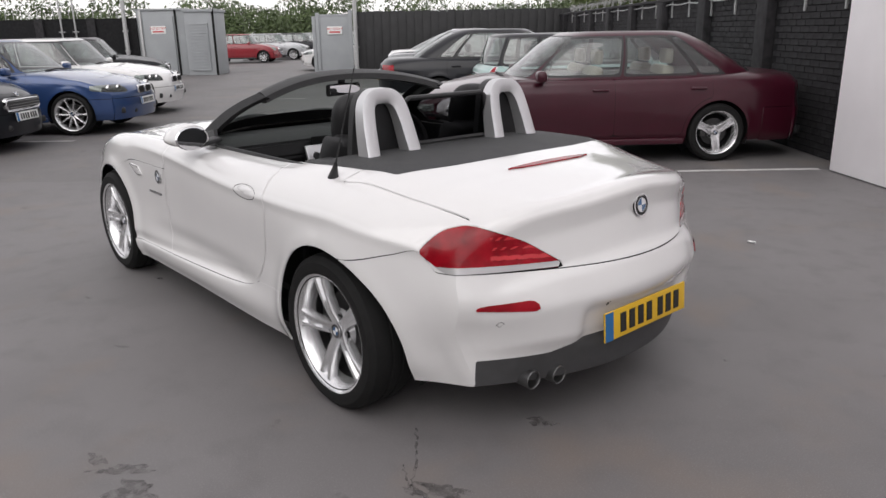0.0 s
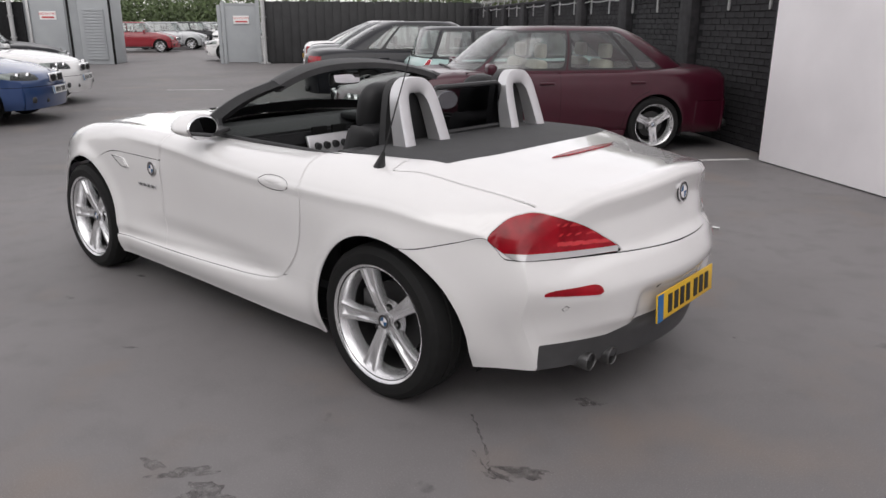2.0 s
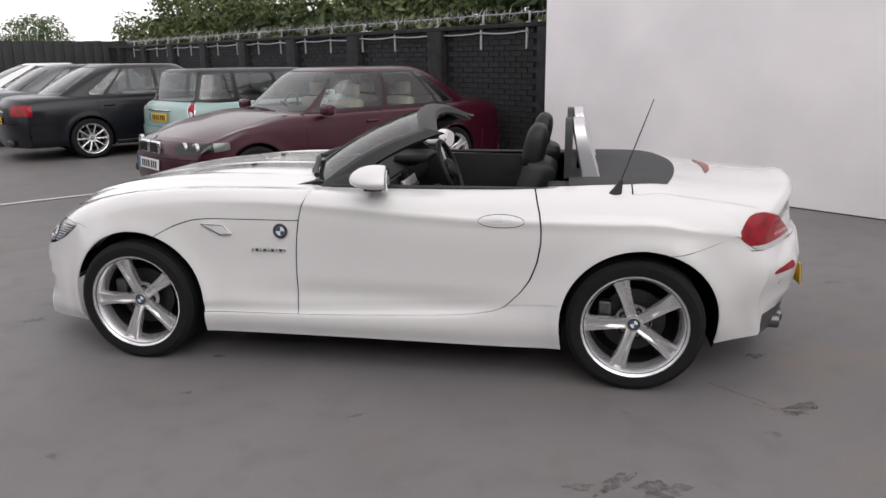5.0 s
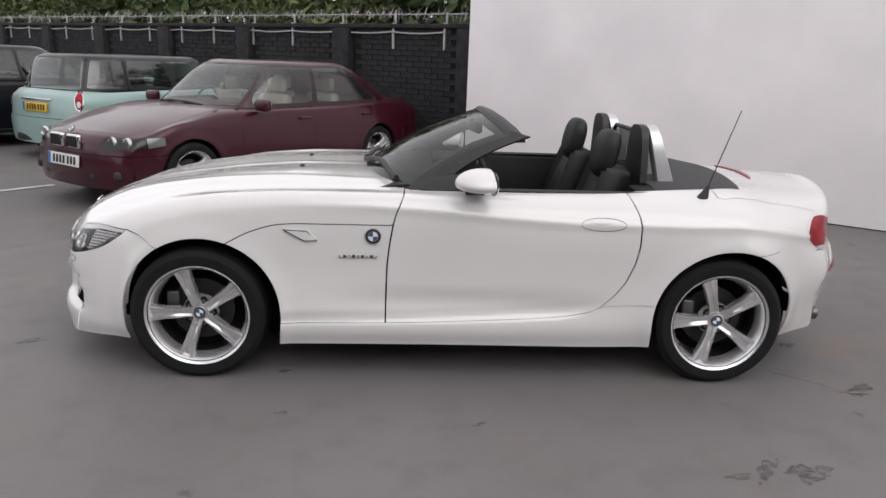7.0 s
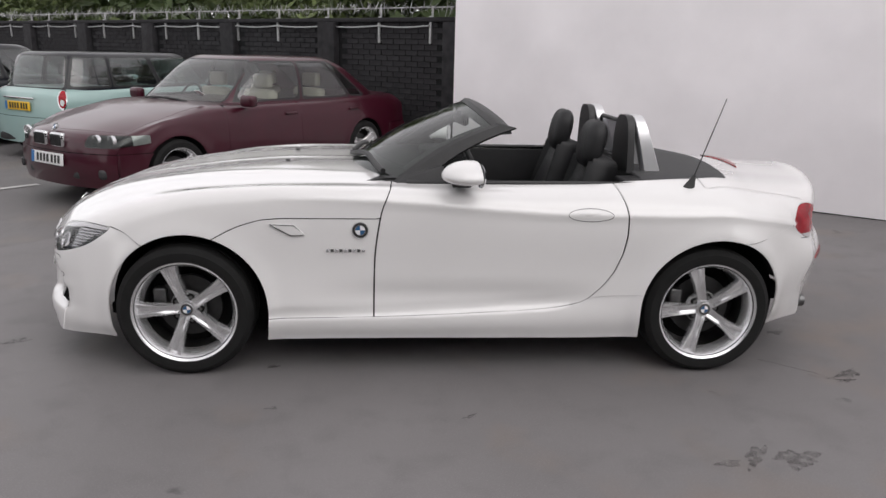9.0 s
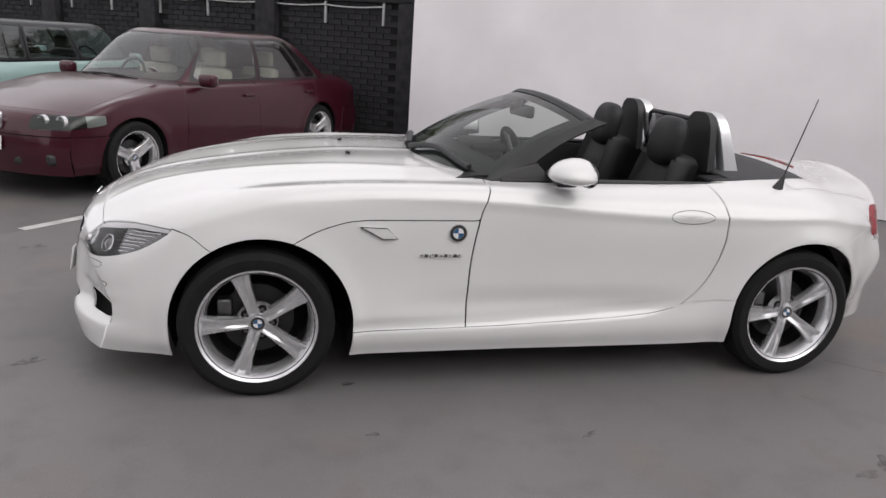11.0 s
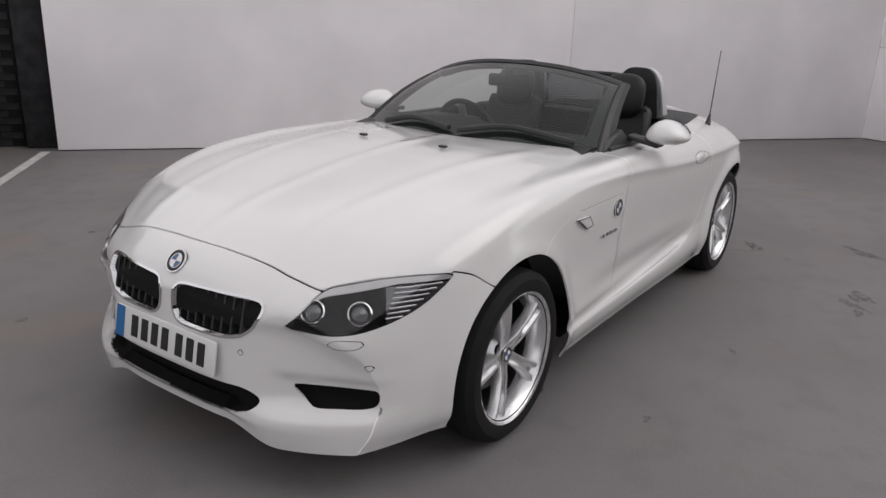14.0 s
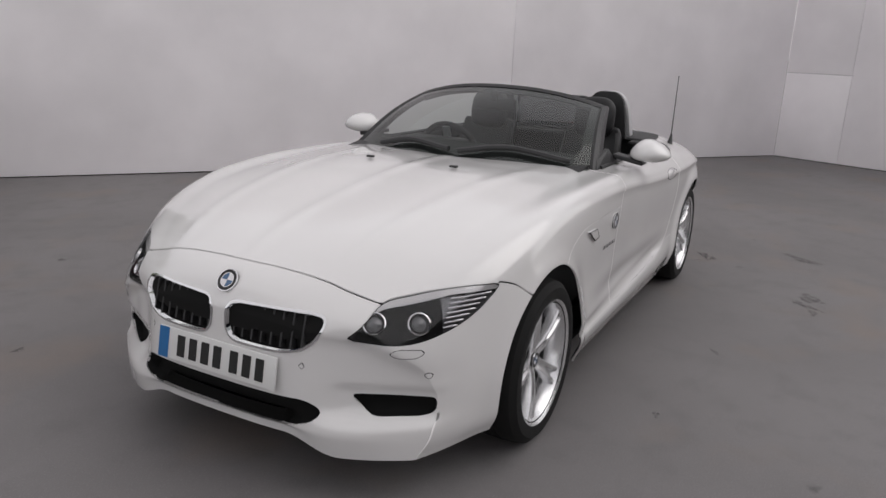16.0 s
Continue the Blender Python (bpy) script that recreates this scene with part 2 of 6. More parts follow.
class Skin:
    """A surface with its own normals that can be parted along implicit curves."""
    def __init__(self, P, N, F):
        self.P, self.N, self.F = P, N, F

    @staticmethod
    def grid(G):
        """From an (a, b, 3) array of points."""
        a, b = G.shape[:2]
        P = G.reshape(-1, 3)
        idx = np.arange(a * b).reshape(a, b)
        F = np.stack([idx[:-1, :-1], idx[1:, :-1], idx[1:, 1:], idx[:-1, 1:]], -1).reshape(-1, 4)
        return Skin(P, None, [tuple(f) for f in F]).renormal()

    def renormal(self):
        N = np.zeros_like(self.P)
        for f in self.F:
            p = self.P[list(f)]
            n = np.cross(p[2] - p[0], (p[3] if len(f) > 3 else p[1]) - p[1]) if len(f) > 3 else np.cross(p[1] - p[0], p[2] - p[0])
            N[list(f)] += n
        self.N = N / np.maximum(np.linalg.norm(N, axis=1, keepdims=True), 1e-12)
        return self

    def cut(self, fn):
        """Parts (inside, outside) of fn(points) < 0."""
        val = np.asarray(fn(self.P))
        val = np.where(np.abs(val) < 1e-7, 1e-7, val)
        newP, newN, made = [], [], {}
        base = len(self.P)

        def edge(i, j):
            k = (i, j) if i < j else (j, i)
            if k not in made:
                t = val[k[0]] / (val[k[0]] - val[k[1]])
                newP.append(self.P[k[0]] * (1 - t) + self.P[k[1]] * t)
                n = self.N[k[0]] * (1 - t) + self.N[k[1]] * t
                newN.append(n / max(np.linalg.norm(n), 1e-12))
                made[k] = base + len(newP) - 1
            return made[k]
        ins, out = [], []
        for f in self.F:
            s = [val[i] < 0 for i in f]
            if all(s):
                ins.append(f)
            elif not any(s):
                out.append(f)
            else:
                a, b = [], []
                for q in range(len(f)):
                    i, j = f[q], f[(q + 1) % len(f)]
                    (a if s[q] else b).append(i)
                    if s[q] != s[(q + 1) % len(f)]:
                        e = edge(i, j)
                        a.append(e)
                        b.append(e)
                if len(a) > 2:
                    ins.append(tuple(a))
                if len(b) > 2:
                    out.append(tuple(b))
        P = np.vstack([self.P, newP]) if newP else self.P
        N = np.vstack([self.N, newN]) if newN else self.N
        return Skin(P, N, ins).tidy(), Skin(P, N, out).tidy()

    def tidy(self):
        used = sorted({i for f in self.F for i in f})
        mp = {u: k for k, u in enumerate(used)}
        return Skin(self.P[used], self.N[used], [tuple(mp[i] for i in f) for f in self.F])

    def mirror(self):
        s = np.array([1, -1, 1])
        keep = np.where(np.abs(self.P[:, 1]) > 1e-6)[0]
        mp = np.arange(len(self.P))
        mp[keep] = len(self.P) + np.arange(len(keep))
        return Skin(np.vstack([self.P, self.P[keep] * s]), np.vstack([self.N, self.N[keep] * s]),
                    self.F + [tuple(int(mp[i]) for i in reversed(f)) for f in self.F])

    def flip_y(self):
        s = np.array([1, -1, 1])
        return Skin(self.P * s, self.N * s, [tuple(reversed(f)) for f in self.F])

    def offset(self, d):
        return Skin(self.P + self.N * d, self.N, self.F)

    def rim(self):
        """The edges that belong to one face only."""
        cnt = {}
        for f in self.F:
            for q in range(len(f)):
                i, j = f[q], f[(q + 1) % len(f)]
                k = (min(i, j), max(i, j))
                cnt[k] = None if k in cnt else (i, j)
        return [e for e in cnt.values() if e]

    def make(self, name, material, parent, label="", depth=0.008):
        P, N, F = self.P, self.N, list(self.F)
        if not len(P):
            return None
        if depth:
            edges = self.rim()
            k = len(P)
            mp, eP, eN = {}, [], []
            for i, j in edges:
                for v in (i, j):
                    if v not in mp:
                        mp[v] = k + len(eP)
                        eP.append(P[v] - N[v] * depth)
                        eN.append(N[v])
            if eP:
                P, N = np.vstack([P, eP]), np.vstack([N, eN])
                F += [(j, i, mp[i], mp[j]) for i, j in edges]
        return obj(name, P, F, material, parent, label, True, N)


def poly_fn(pts, u, v):
    """Implicit convex polygon in two coordinates given as functions of the points (counter-clockwise)."""
    def fn(P):
        a, b = u(P), v(P)
        r = np.full(len(P), -9.0)
        for k in range(len(pts)):
            (x0, y0), (x1, y1) = pts[k], pts[(k + 1) % len(pts)]
            L = math.hypot(x1 - x0, y1 - y0)
            d = ((a - x0) * (y1 - y0) - (b - y0) * (x1 - x0)) / L
            r = np.where((r > -0.02) & (d > -0.02), -0.02 + np.sqrt((r + 0.02)**2 + (d + 0.02)**2), np.maximum(r, d))
        return r
    return fn


def lathe(profile, n=48, axis="y"):
    """A turned shape about the y axis from (radius, along) pairs."""
    bm = bmesh.new()
    rings = []
    for r, y in profile:
        rings.append([bm.verts.new((r * math.cos(2 * math.pi * k / n), y, r * math.sin(2 * math.pi * k / n))) for k in range(n)])
    for a, b in zip(rings, rings[1:]):
        for k in range(n):
            bm.faces.new((a[k], a[(k + 1) % n], b[(k + 1) % n], b[k]))
    bmesh.ops.recalc_face_normals(bm, faces=bm.faces)
    return bm


def tube(name, pts, r, material, parent=None, label="", closed=False, n=8, taper=1.0):
    """A round bar along points."""
    pts = [Vector(p) for p in pts]
    bm = bmesh.new()
    rings = []
    m = len(pts)
    for i, p in enumerate(pts):
        a = pts[(i - 1) % m] if closed or i else p
        b = pts[(i + 1) % m] if closed or i < m - 1 else p
        q = (b - a).normalized().to_track_quat("Z", "X").to_matrix()
        rr = r * (1 + (taper - 1) * i / max(1, m - 1))
        rings.append([bm.verts.new(p + q @ Vector((rr * math.cos(2 * math.pi * k / n), rr * math.sin(2 * math.pi * k / n), 0))) for k in range(n)])
    for i in range(m if closed else m - 1):
        A, B = rings[i], rings[(i + 1) % m]
        if closed and i == m - 1:
            off = min(range(n), key=lambda o: (A[0].co - B[o].co).length)
            B = B[off:] + B[:off]
        for k in range(n):
            bm.faces.new((A[k], A[(k + 1) % n], B[(k + 1) % n], B[k]))
    if not closed:
        bm.faces.new(rings[0][::-1])
        bm.faces.new(rings[-1])
    bmesh.ops.recalc_face_normals(bm, faces=bm.faces)
    return part(name, bm, material, parent, label)


def smooth_line(pts, n=40):
    """Points along a Catmull-Rom line."""
    P = [np.array(p, float) for p in pts]
    P = [2 * P[0] - P[1]] + P + [2 * P[-1] - P[-2]]
    out = []
    k = len(P) - 3
    for s in np.linspace(0, k - 1e-6, n):
        i = int(s)
        t = s - i
        a, b, c, d = P[i:i + 4]
        out.append(0.5 * ((2 * b) + (c - a) * t + (2 * a - 5 * b + 4 * c - d) * t**2 + (3 * b - a - 3 * c + d) * t**3))
    return out


def text(name, body, size, m, material, parent, squash=1.0, depth=0.0015):
    cu = bpy.data.curves.new(name, "FONT")
    cu.body, cu.size, cu.extrude, cu.align_x, cu.align_y = body, size, depth, "CENTER", "CENTER"
    tmp = bpy.data.objects.new(name, cu)
    scene.collection.objects.link(tmp)
    me = bpy.data.meshes.new_from_object(tmp.evaluated_get(bpy.context.evaluated_depsgraph_get()))
    bpy.data.objects.remove(tmp)
    me.transform(m @ Matrix.Diagonal((squash, 1, 1, 1)))
    me.materials.clear()
    me.materials.append(material)
    ob = new(name, me)
    ob.parent = parent
    return ob


def plate(m, width, height, face, parent, bars=7, band=True):
    """A number plate in its own xy plane: registration as plain bars."""
    bm = bmesh.new()
    box(bm, (0, 0, 0), (width, height, 0.008), None, 0.003)
    bm.transform(m)
    p = part("number_plate", bm, face, parent, "number plate with dark bars")
    x0 = -width / 2 + (0.085 if band else 0.04)
    step = (width - 0.05 - (0.085 if band else 0.04)) / bars
    for k in range(bars):
        if k == 4 and bars == 7:
            x0 += 0.018
        bm = bmesh.new()
        box(bm, (x0 + step * (k + 0.5) - 0.006, 0, 0.0055), (step * 0.60, height * 0.66, 0.003))
        bm.transform(m)
        part("bar", bm, M["ink"], p)
    if band:
        bm = bmesh.new()
        box(bm, (-width / 2 + 0.024, 0, 0.0052), (0.044, height * 0.96, 0.003))
        bm.transform(m)
        part("band", bm, M["plateblue"], p)
    return p


def roundel(m, r, parent, flat=False):
    """Round enamel badge: rim, dark ring and four quarters in two colours, drawn plain."""
    bm = lathe([(0.0, 0.004), (r * 0.92, 0.004), (r, 0.002), (r, -0.004)], 28)
    bm.transform(m @ pose(0, 0, 0, 90, 0, 0))
    p = part("badge", bm, M["ink"], parent, "round blue and white badge")
    if flat:
        p = parent
    for nm, a, b in (("rim", 0.93, 1.03), ("ring", 0.60, 0.66)):
        bm = lathe([(r * a, 0.003), (r * a, 0.006), (r * b, 0.006), (r * b, 0.002)], 28)
        bm.transform(m @ pose(0, 0, 0, 90, 0, 0))
        part(nm, bm, M["chrome"], p)
    for k in range(4):
        pts = [(0, 0)] + [(r * 0.6 * math.cos(a), r * 0.6 * math.sin(a)) for a in np.linspace(k * math.pi / 2, (k + 1) * math.pi / 2, 7)]
        vs = [m @ Vector((x, y, 0.0058)) for x, y in pts]
        obj("quarter", vs, [tuple(range(len(vs)))], M["badgeblue" if k % 2 else "badgewhite"], p)
    return p


# ---------------- wheel
def wheel(name, parent, m, R, rim, width, style="star", label="silver five-spoke alloy wheel"):
    """A wheel about the y axis, its outer face towards -y."""
    w = new(name)
    w.parent = parent
    w.matrix_local = m
    w["label"] = label
    h = width / 2
    part("tyre", lathe([(rim - 0.012, h - 0.01), (rim + 0.02, h), (R - 0.03, h), (R - 0.006, h - 0.02), (R, h - 0.05), (R, 0.03), (R - 0.006, 0.027), (R - 0.006, 0.02), (R, 0.017), (R, -0.017), (R - 0.006, -0.02), (R - 0.006, -0.027), (R, -0.03),
                        (R, -h + 0.05), (R - 0.006, -h + 0.02), (R - 0.03, -h), (rim + 0.02, -h), (rim + 0.004, -h + 0.004), (rim - 0.012, -h + 0.012)], 64), M["rubber"], w, "black rubber tyre")
    # barrel gets the dark disc colour, putting the shade inside the rim into it
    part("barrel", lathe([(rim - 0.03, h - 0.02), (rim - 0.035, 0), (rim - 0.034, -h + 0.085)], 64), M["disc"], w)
    part("rim", lathe([(rim - 0.034, -h + 0.085), (rim - 0.028, -h + 0.05), (rim - 0.014, -h + 0.016), (rim - 0.004, -h + 0.006), (rim + 0.003, -h + 0.002), (rim + 0.003, -h + 0.012)], 64), M["alloy"], w)
    part("brake_disc", lathe([(0.02, 0.03), (rim * 0.62, 0.03), (rim * 0.62, 0.005), (0.02, 0.005)], 40), M["disc"], w, "dull steel brake disc")
    # added black backing that stands in for shade between the spokes
    part("dark_wheel_backing", lathe([(0.01, 0.055), (rim - 0.04, 0.06)], 40), M["gap"], w)
    boxpart("caliper", (-rim * 0.55, 0.005, 0.02), (rim * 0.26, 0.06, rim * 0.6), M["steel"], w, "", 0.012)
    n = {"star": 5, "three": 3, "multi": 10}.get(style, 5)
    y_h, y_r = -h + 0.055, -h + 0.022
    for k in range(n):
        a = 2 * math.pi * k / n - radians(36)
        bm = bmesh.new()
        if style == "star":
            prof = [(0.03, 0.028), (rim * 0.33, 0.025), (rim * 0.62, 0.029), (rim * 0.86, 0.037), (rim - 0.010, 0.045)]
        elif style == "three":
            prof = [(0.03, 0.05), (rim * 0.40, 0.046), (rim * 0.65, 0.042), (rim * 0.86, 0.046), (rim - 0.010, 0.056)]
        else:
            prof = [(0.03, 0.012), (rim * 0.4, 0.011), (rim * 0.7, 0.012), (rim * 0.86, 0.014), (rim - 0.01, 0.018)]
        rings = []
        groove = 0.019 if style != "multi" else 0.0
        for q, (r, hw) in enumerate(prof):
            f = q / (len(prof) - 1)
            y = y_h + (y_r - y_h) * f - 0.012 * math.sin(math.pi * f)
            g = groove * (0.15 + 0.85 * min(1, f * 1.6))
            cs = [(-hw, 0.038), (-hw, 0.008), (-hw * 0.86, 0), (-hw * 0.44, 0.002), (-hw * 0.20, g), (hw * 0.20, g), (hw * 0.44, 0.002), (hw * 0.86, 0), (hw, 0.008), (hw, 0.038)]
            if style == "three" and q >= 2:
                cs[4], cs[5] = (-hw * 0.25, 0.03), (hw * 0.25, 0.03)
            rings.append([bm.verts.new((r, y + d, t)) for t, d in cs])
        for A, B in zip(rings, rings[1:]):
            for j in range(len(A) - 1):
                bm.faces.new((A[j], A[j + 1], B[j + 1], B[j]))
        bmesh.ops.recalc_face_normals(bm, faces=bm.faces)
        if sum(f.normal.y for f in bm.faces) > 0:
            bmesh.ops.reverse_faces(bm, faces=bm.faces)
        bm.transform(Matrix.Rotation(a, 4, "Y"))
        part("spoke", bm, M["alloy"], w)
    part("hub", lathe([(0.0, y_h - 0.001), (0.034, y_h - 0.001), (0.046, y_h + 0.004), (0.072, y_h + 0.006), (0.085, y_h + 0.03)], 40), M["alloy"], w)
    for k in range(5):
        a = 2 * math.pi * (k + 0.5) / 5 - radians(36)
        hole = lathe([(0.0, y_h + 0.0035), (0.017, y_h + 0.0025), (0.019, y_h + 0.008)], 16)
        hole.transform(Matrix.Translation((0.060 * math.cos(a), 0, 0.060 * math.sin(a))))
        part("bolt_hole", hole, M["gap"], w)
        bm = lathe([(0.0, y_h + 0.001), (0.007, y_h + 0.001), (0.009, y_h + 0.004)], 8)
        bm.transform(Matrix.Translation((0.060 * math.cos(a), 0, 0.060 * math.sin(a))))
        part("wheel_bolt", bm, M["steel"], w)
    roundel(Matrix.Translation((0, y_h - 0.004, 0)) @ pose(0, 0, 0, 90, 0, 0), 0.030, w, True)
    return w


# ---------------- the white roadster (nose towards -x, standing on z = 0)
ST = [-2.04, -2.00, -1.90, -1.68, -1.40, -1.10, -0.80, -0.50, -0.20, 0.20, 0.60, 1.00, 1.30, 1.60, 1.85, 1.96, 2.025, 2.05]
Z6 = [0.600, 0.668, 0.734, 0.816, 0.868, 0.906, 0.926, 0.928, 0.92, 0.91, 0.915, 0.945, 0.958, 0.938, 0.922, 0.914, 0.905, 0.880]
Y4 = [0.34, 0.37, 0.46, 0.58, 0.63, 0.65, 0.66, 0.67, 0.695, 0.71, 0.715, 0.70, 0.665, 0.62, 0.57, 0.54, 0.52, 0.50]
Z4 = [0.575, 0.625, 0.693, 0.787, 0.850, 0.882, 0.898, 0.904, 0.906, 0.904, 0.908, 0.925, 0.928, 0.890, 0.864, 0.854, 0.845, 0.82]
Y3 = [0.62, 0.645, 0.70, 0.785, 0.820, 0.832, 0.838, 0.842, 0.848, 0.858, 0.866, 0.878, 0.876, 0.845, 0.780, 0.735, 0.705, 0.69]
Z3 = [0.52, 0.575, 0.645, 0.735, 0.80, 0.845, 0.862, 0.860, 0.848, 0.818, 0.800, 0.800, 0.805, 0.780, 0.750, 0.730, 0.72, 0.69]
Y2 = [0.70, 0.725, 0.775, 0.832, 0.852, 0.856, 0.852, 0.848, 0.848, 0.856, 0.868, 0.885, 0.893, 0.868, 0.805, 0.755, 0.73, 0.715]
Z2 = [0.42, 0.43, 0.45, 0.48, 0.50, 0.50, 0.50, 0.50, 0.50, 0.50, 0.50, 0.51, 0.53, 0.52, 0.50, 0.48, 0.48, 0.48]
Y1 = [0.71, 0.73, 0.775, 0.828, 0.858, 0.868, 0.872, 0.870, 0.870, 0.875, 0.880, 0.882, 0.872, 0.825, 0.765, 0.715, 0.695, 0.68]
Z1 = [0.26, 0.26, 0.26, 0.27, 0.28, 0.28, 0.28, 0.28, 0.28, 0.285, 0.29, 0.30, 0.30, 0.30, 0.32, 0.33, 0.34, 0.35]
Y0 = [0.67, 0.69, 0.735, 0.79, 0.825, 0.838, 0.842, 0.840, 0.840, 0.845, 0.850, 0.845, 0.825, 0.770, 0.71, 0.67, 0.65, 0.64]
Z0 = [0.165, 0.165, 0.17, 0.175, 0.175, 0.175, 0.175, 0.175, 0.175, 0.175, 0.175, 0.18, 0.185, 0.20, 0.21, 0.215, 0.22, 0.225]


def bow(x0, y):
    """How far the ends of the car sweep back with distance from its middle line."""
    f = np.clip((x0 + 1.2) / -0.84, 0, 1)**1.4 * 0.27 * (np.abs(y) / 0.8)**3.0
    r = np.clip((x0 - 1.20) / 0.85, 0, 1)**1.6 * (0.36 * (np.abs(y) / 0.8)**2.1 - 0.024)
    return f - r


def catmull(K, n):
    """Points on a smooth line through the rows of K (k, m, 2)."""
    k = K.shape[0]
    E = np.concatenate([2 * K[:1] - K[1:2], K, 2 * K[-1:] - K[-2:-1]])
    E[-1] = K[-2] * np.array([-1, 1])
    out = []
    for s in np.linspace(0, k - 1 - 1e-9, n):
        i = int(s)
        t = s - i
        a, b, c, d = E[i], E[i + 1], E[i + 2], E[i + 3]
        out.append(0.5 * ((2 * b) + (c - a) * t + (2 * a - 5 * b + 4 * c - d) * t**2 + (3 * b - a - 3 * c + d) * t**3))
    return np.array(out)


def roadster_skin():
    u = np.concatenate([np.linspace(-2.04, -1.85, 24)[:-1], np.linspace(-1.85, 1.85, 220)[:-1], np.linspace(1.85, 2.05, 30)])
    tab = [(spline(ST, y)(u), spline(ST, z)(u)) for y, z in ((Y0, Z0), (Y1, Z1), (Y2, Z2), (Y3, Z3), (Y4, Z4))]
    z6 = spline(ST, Z6)(u) + 0.014 * np.exp(-((u - 2.02) / 0.055)**2)
    y4, z4 = tab[-1]
    bulge = np.interp(u, [-2.1, -1.7, -1.0, -0.4, 1.0, 1.7, 2.1], [0, 0.012, 0.014, 0.008, 0.010, 0.0, 0.0])
    tab.append((y4 * 0.52, z4 + (z6 - z4) * 0.66 + bulge))
    tab.append((u * 0, z6))
    K = np.array([np.stack(t, -1) for t in tab])
    S = catmull(K, 96)
    y, z = S[..., 0], S[..., 1]
    y = np.maximum(y, 0)
    y[-1] = 0
    x = u[None] + bow(u[None], y)
    # flared lips round the wheel openings
    for cx in (-1.230, 1.268):
        d = np.hypot(x - cx, z - 0.318)
        y = y + np.where(y > 0.7, 0.014 * np.exp(-((d - 0.365) / 0.05)**2), 0)
    # sharpened line along the side
    zc = spline(ST, Z3)(u)[None]
    y = y + np.where((u[None] > -0.9) & (y > 0.75), np.where(z > zc, 0.009, 0.015) * np.exp(-((z - zc) / np.where(z > zc, 0.05, 0.028))**2) * np.clip((u[None] + 0.9) / 0.5, 0, 1), 0)
    # scooped lower door
    y = y - 0.024 * np.exp(-((z - 0.385) / 0.065)**2) * np.exp(-((x - 0.05) / 0.62)**4) * (y > 0.7)
    # the tuck under the door, above the sill
    zk = np.interp(u, [-0.9, -0.37, 0.1, 0.5, 0.68], [0.326, 0.338, 0.360, 0.386, 0.42])[None]
    zs = np.interp(u, [-0.9, -0.3, 0.1, 0.45, 0.60, 0.68], [0.286, 0.294, 0.310, 0.332, 0.358, 0.388])[None]
    y = y - 0.011 / (1 + np.exp(np.clip((z - zk) / 0.007, -30, 30))) / (1 + np.exp(np.clip((zs - z) / 0.003, -30, 30))) * (y > 0.7) * np.interp(u, [-0.98, -0.9, 0.45, 0.66], [1, 1, 1, 0])[None] * (np.abs(u) < 1.0)[None]
    # folds in the bonnet
    for a0, a1, w in ((0.0, 0.0, 0.03), (0.34, 0.50, 0.035)):
        yr = np.interp(u, [-2.0, -0.5], [a0, a1])[None]
        z = z + np.where(u[None] < -0.2, 0.0045 * np.exp(-((y - yr) / w)**2) * np.interp(u, [-1.97, -1.8, -0.7, -0.45], [0, 1, 1, 0.3])[None] * (z > 0.6), 0)
    G = np.stack([x, y, z], -1).transpose(1, 0, 2)
    P = [G]

    def cap(sec, front):
        rows = []
        k = int(np.argmax(sec[:, 1]))
        zb = np.where(np.arange(len(sec)) <= k, sec[:, 2], np.interp(sec[:, 1], sec[:k + 1, 1], sec[:k + 1, 2]))
        for j in range(40):
            f = j / 39
            r = sec.copy()
            r[:, 2] = sec[:, 2] + (zb - sec[:, 2]) * f
            hgt = np.clip((sec[:, 1].max() - sec[:, 1]) / 0.30, 0, 1)
            hgt = hgt * hgt * (3 - 2 * hgt)
            hgt[:k + 1] = 0
            if front:
                push = -np.interp(f, [0, 0.3, 0.55, 0.8, 1.0], [0, 0.012, 0.022, 0.03, 0.012])
            else:
                push = np.interp(f, [0, 0.12, 0.30, 0.36, 0.5, 0.72, 0.8, 1.0], [0, -0.016, -0.004, 0.026, 0.052, 0.040, 0.014, -0.02])
            r[:, 0] += push * hgt
            mono = sec[:, 1].copy()
            mono[k:] = np.minimum.accumulate(sec[k:, 1])
            r[:, 1] += (mono - sec[:, 1]) * min(1, f * 8)
            rows.append(r)
        return np.array(rows)

    full = np.concatenate([cap(G[0], True)[::-1][:-1], G, cap(G[-1], False)[1:]])
    # recesses: round the nose vents, and behind the rear plate
    x, y, z = full[..., 0], full[..., 1], full[..., 2]
    box1 = lambda q, a, b, w: 1 / (1 + np.exp(-(q - a) / w)) / (1 + np.exp((q - b) / w))
    step = lambda q, a, b: np.clip((q - a) / (b - a), 0, 1)**2 * (3 - 2 * np.clip((q - a) / (b - a), 0, 1))
    nose = step(-x, 1.45, 1.60)
    # hollow cheeks below the lamps, beside the projecting middle of the nose
    zc_top = 0.565 - 0.10 * step(y, 0.45, 0.72)
    x += nose * 0.046 * box1(y, 0.385, 0.74, 0.026) * box1(z, 0.300, 9, 0.008) / (1 + np.exp((z - zc_top) / 0.016)) * (1 - 0.55 * step(y, 0.55, 0.74))
    x += nose * 0.020 * box1(y, 0.43, 0.72, 0.012) * box1(z, 0.285, 0.395, 0.006)
    x -= nose * 0.004 * box1(z, 0.15, 0.262, 0.012) * step(y, 0.30, 0.42)
    z += nose * 0.056 * (1 - step(y, 0.26, 0.46)) * step(-z, -0.28, -0.18)
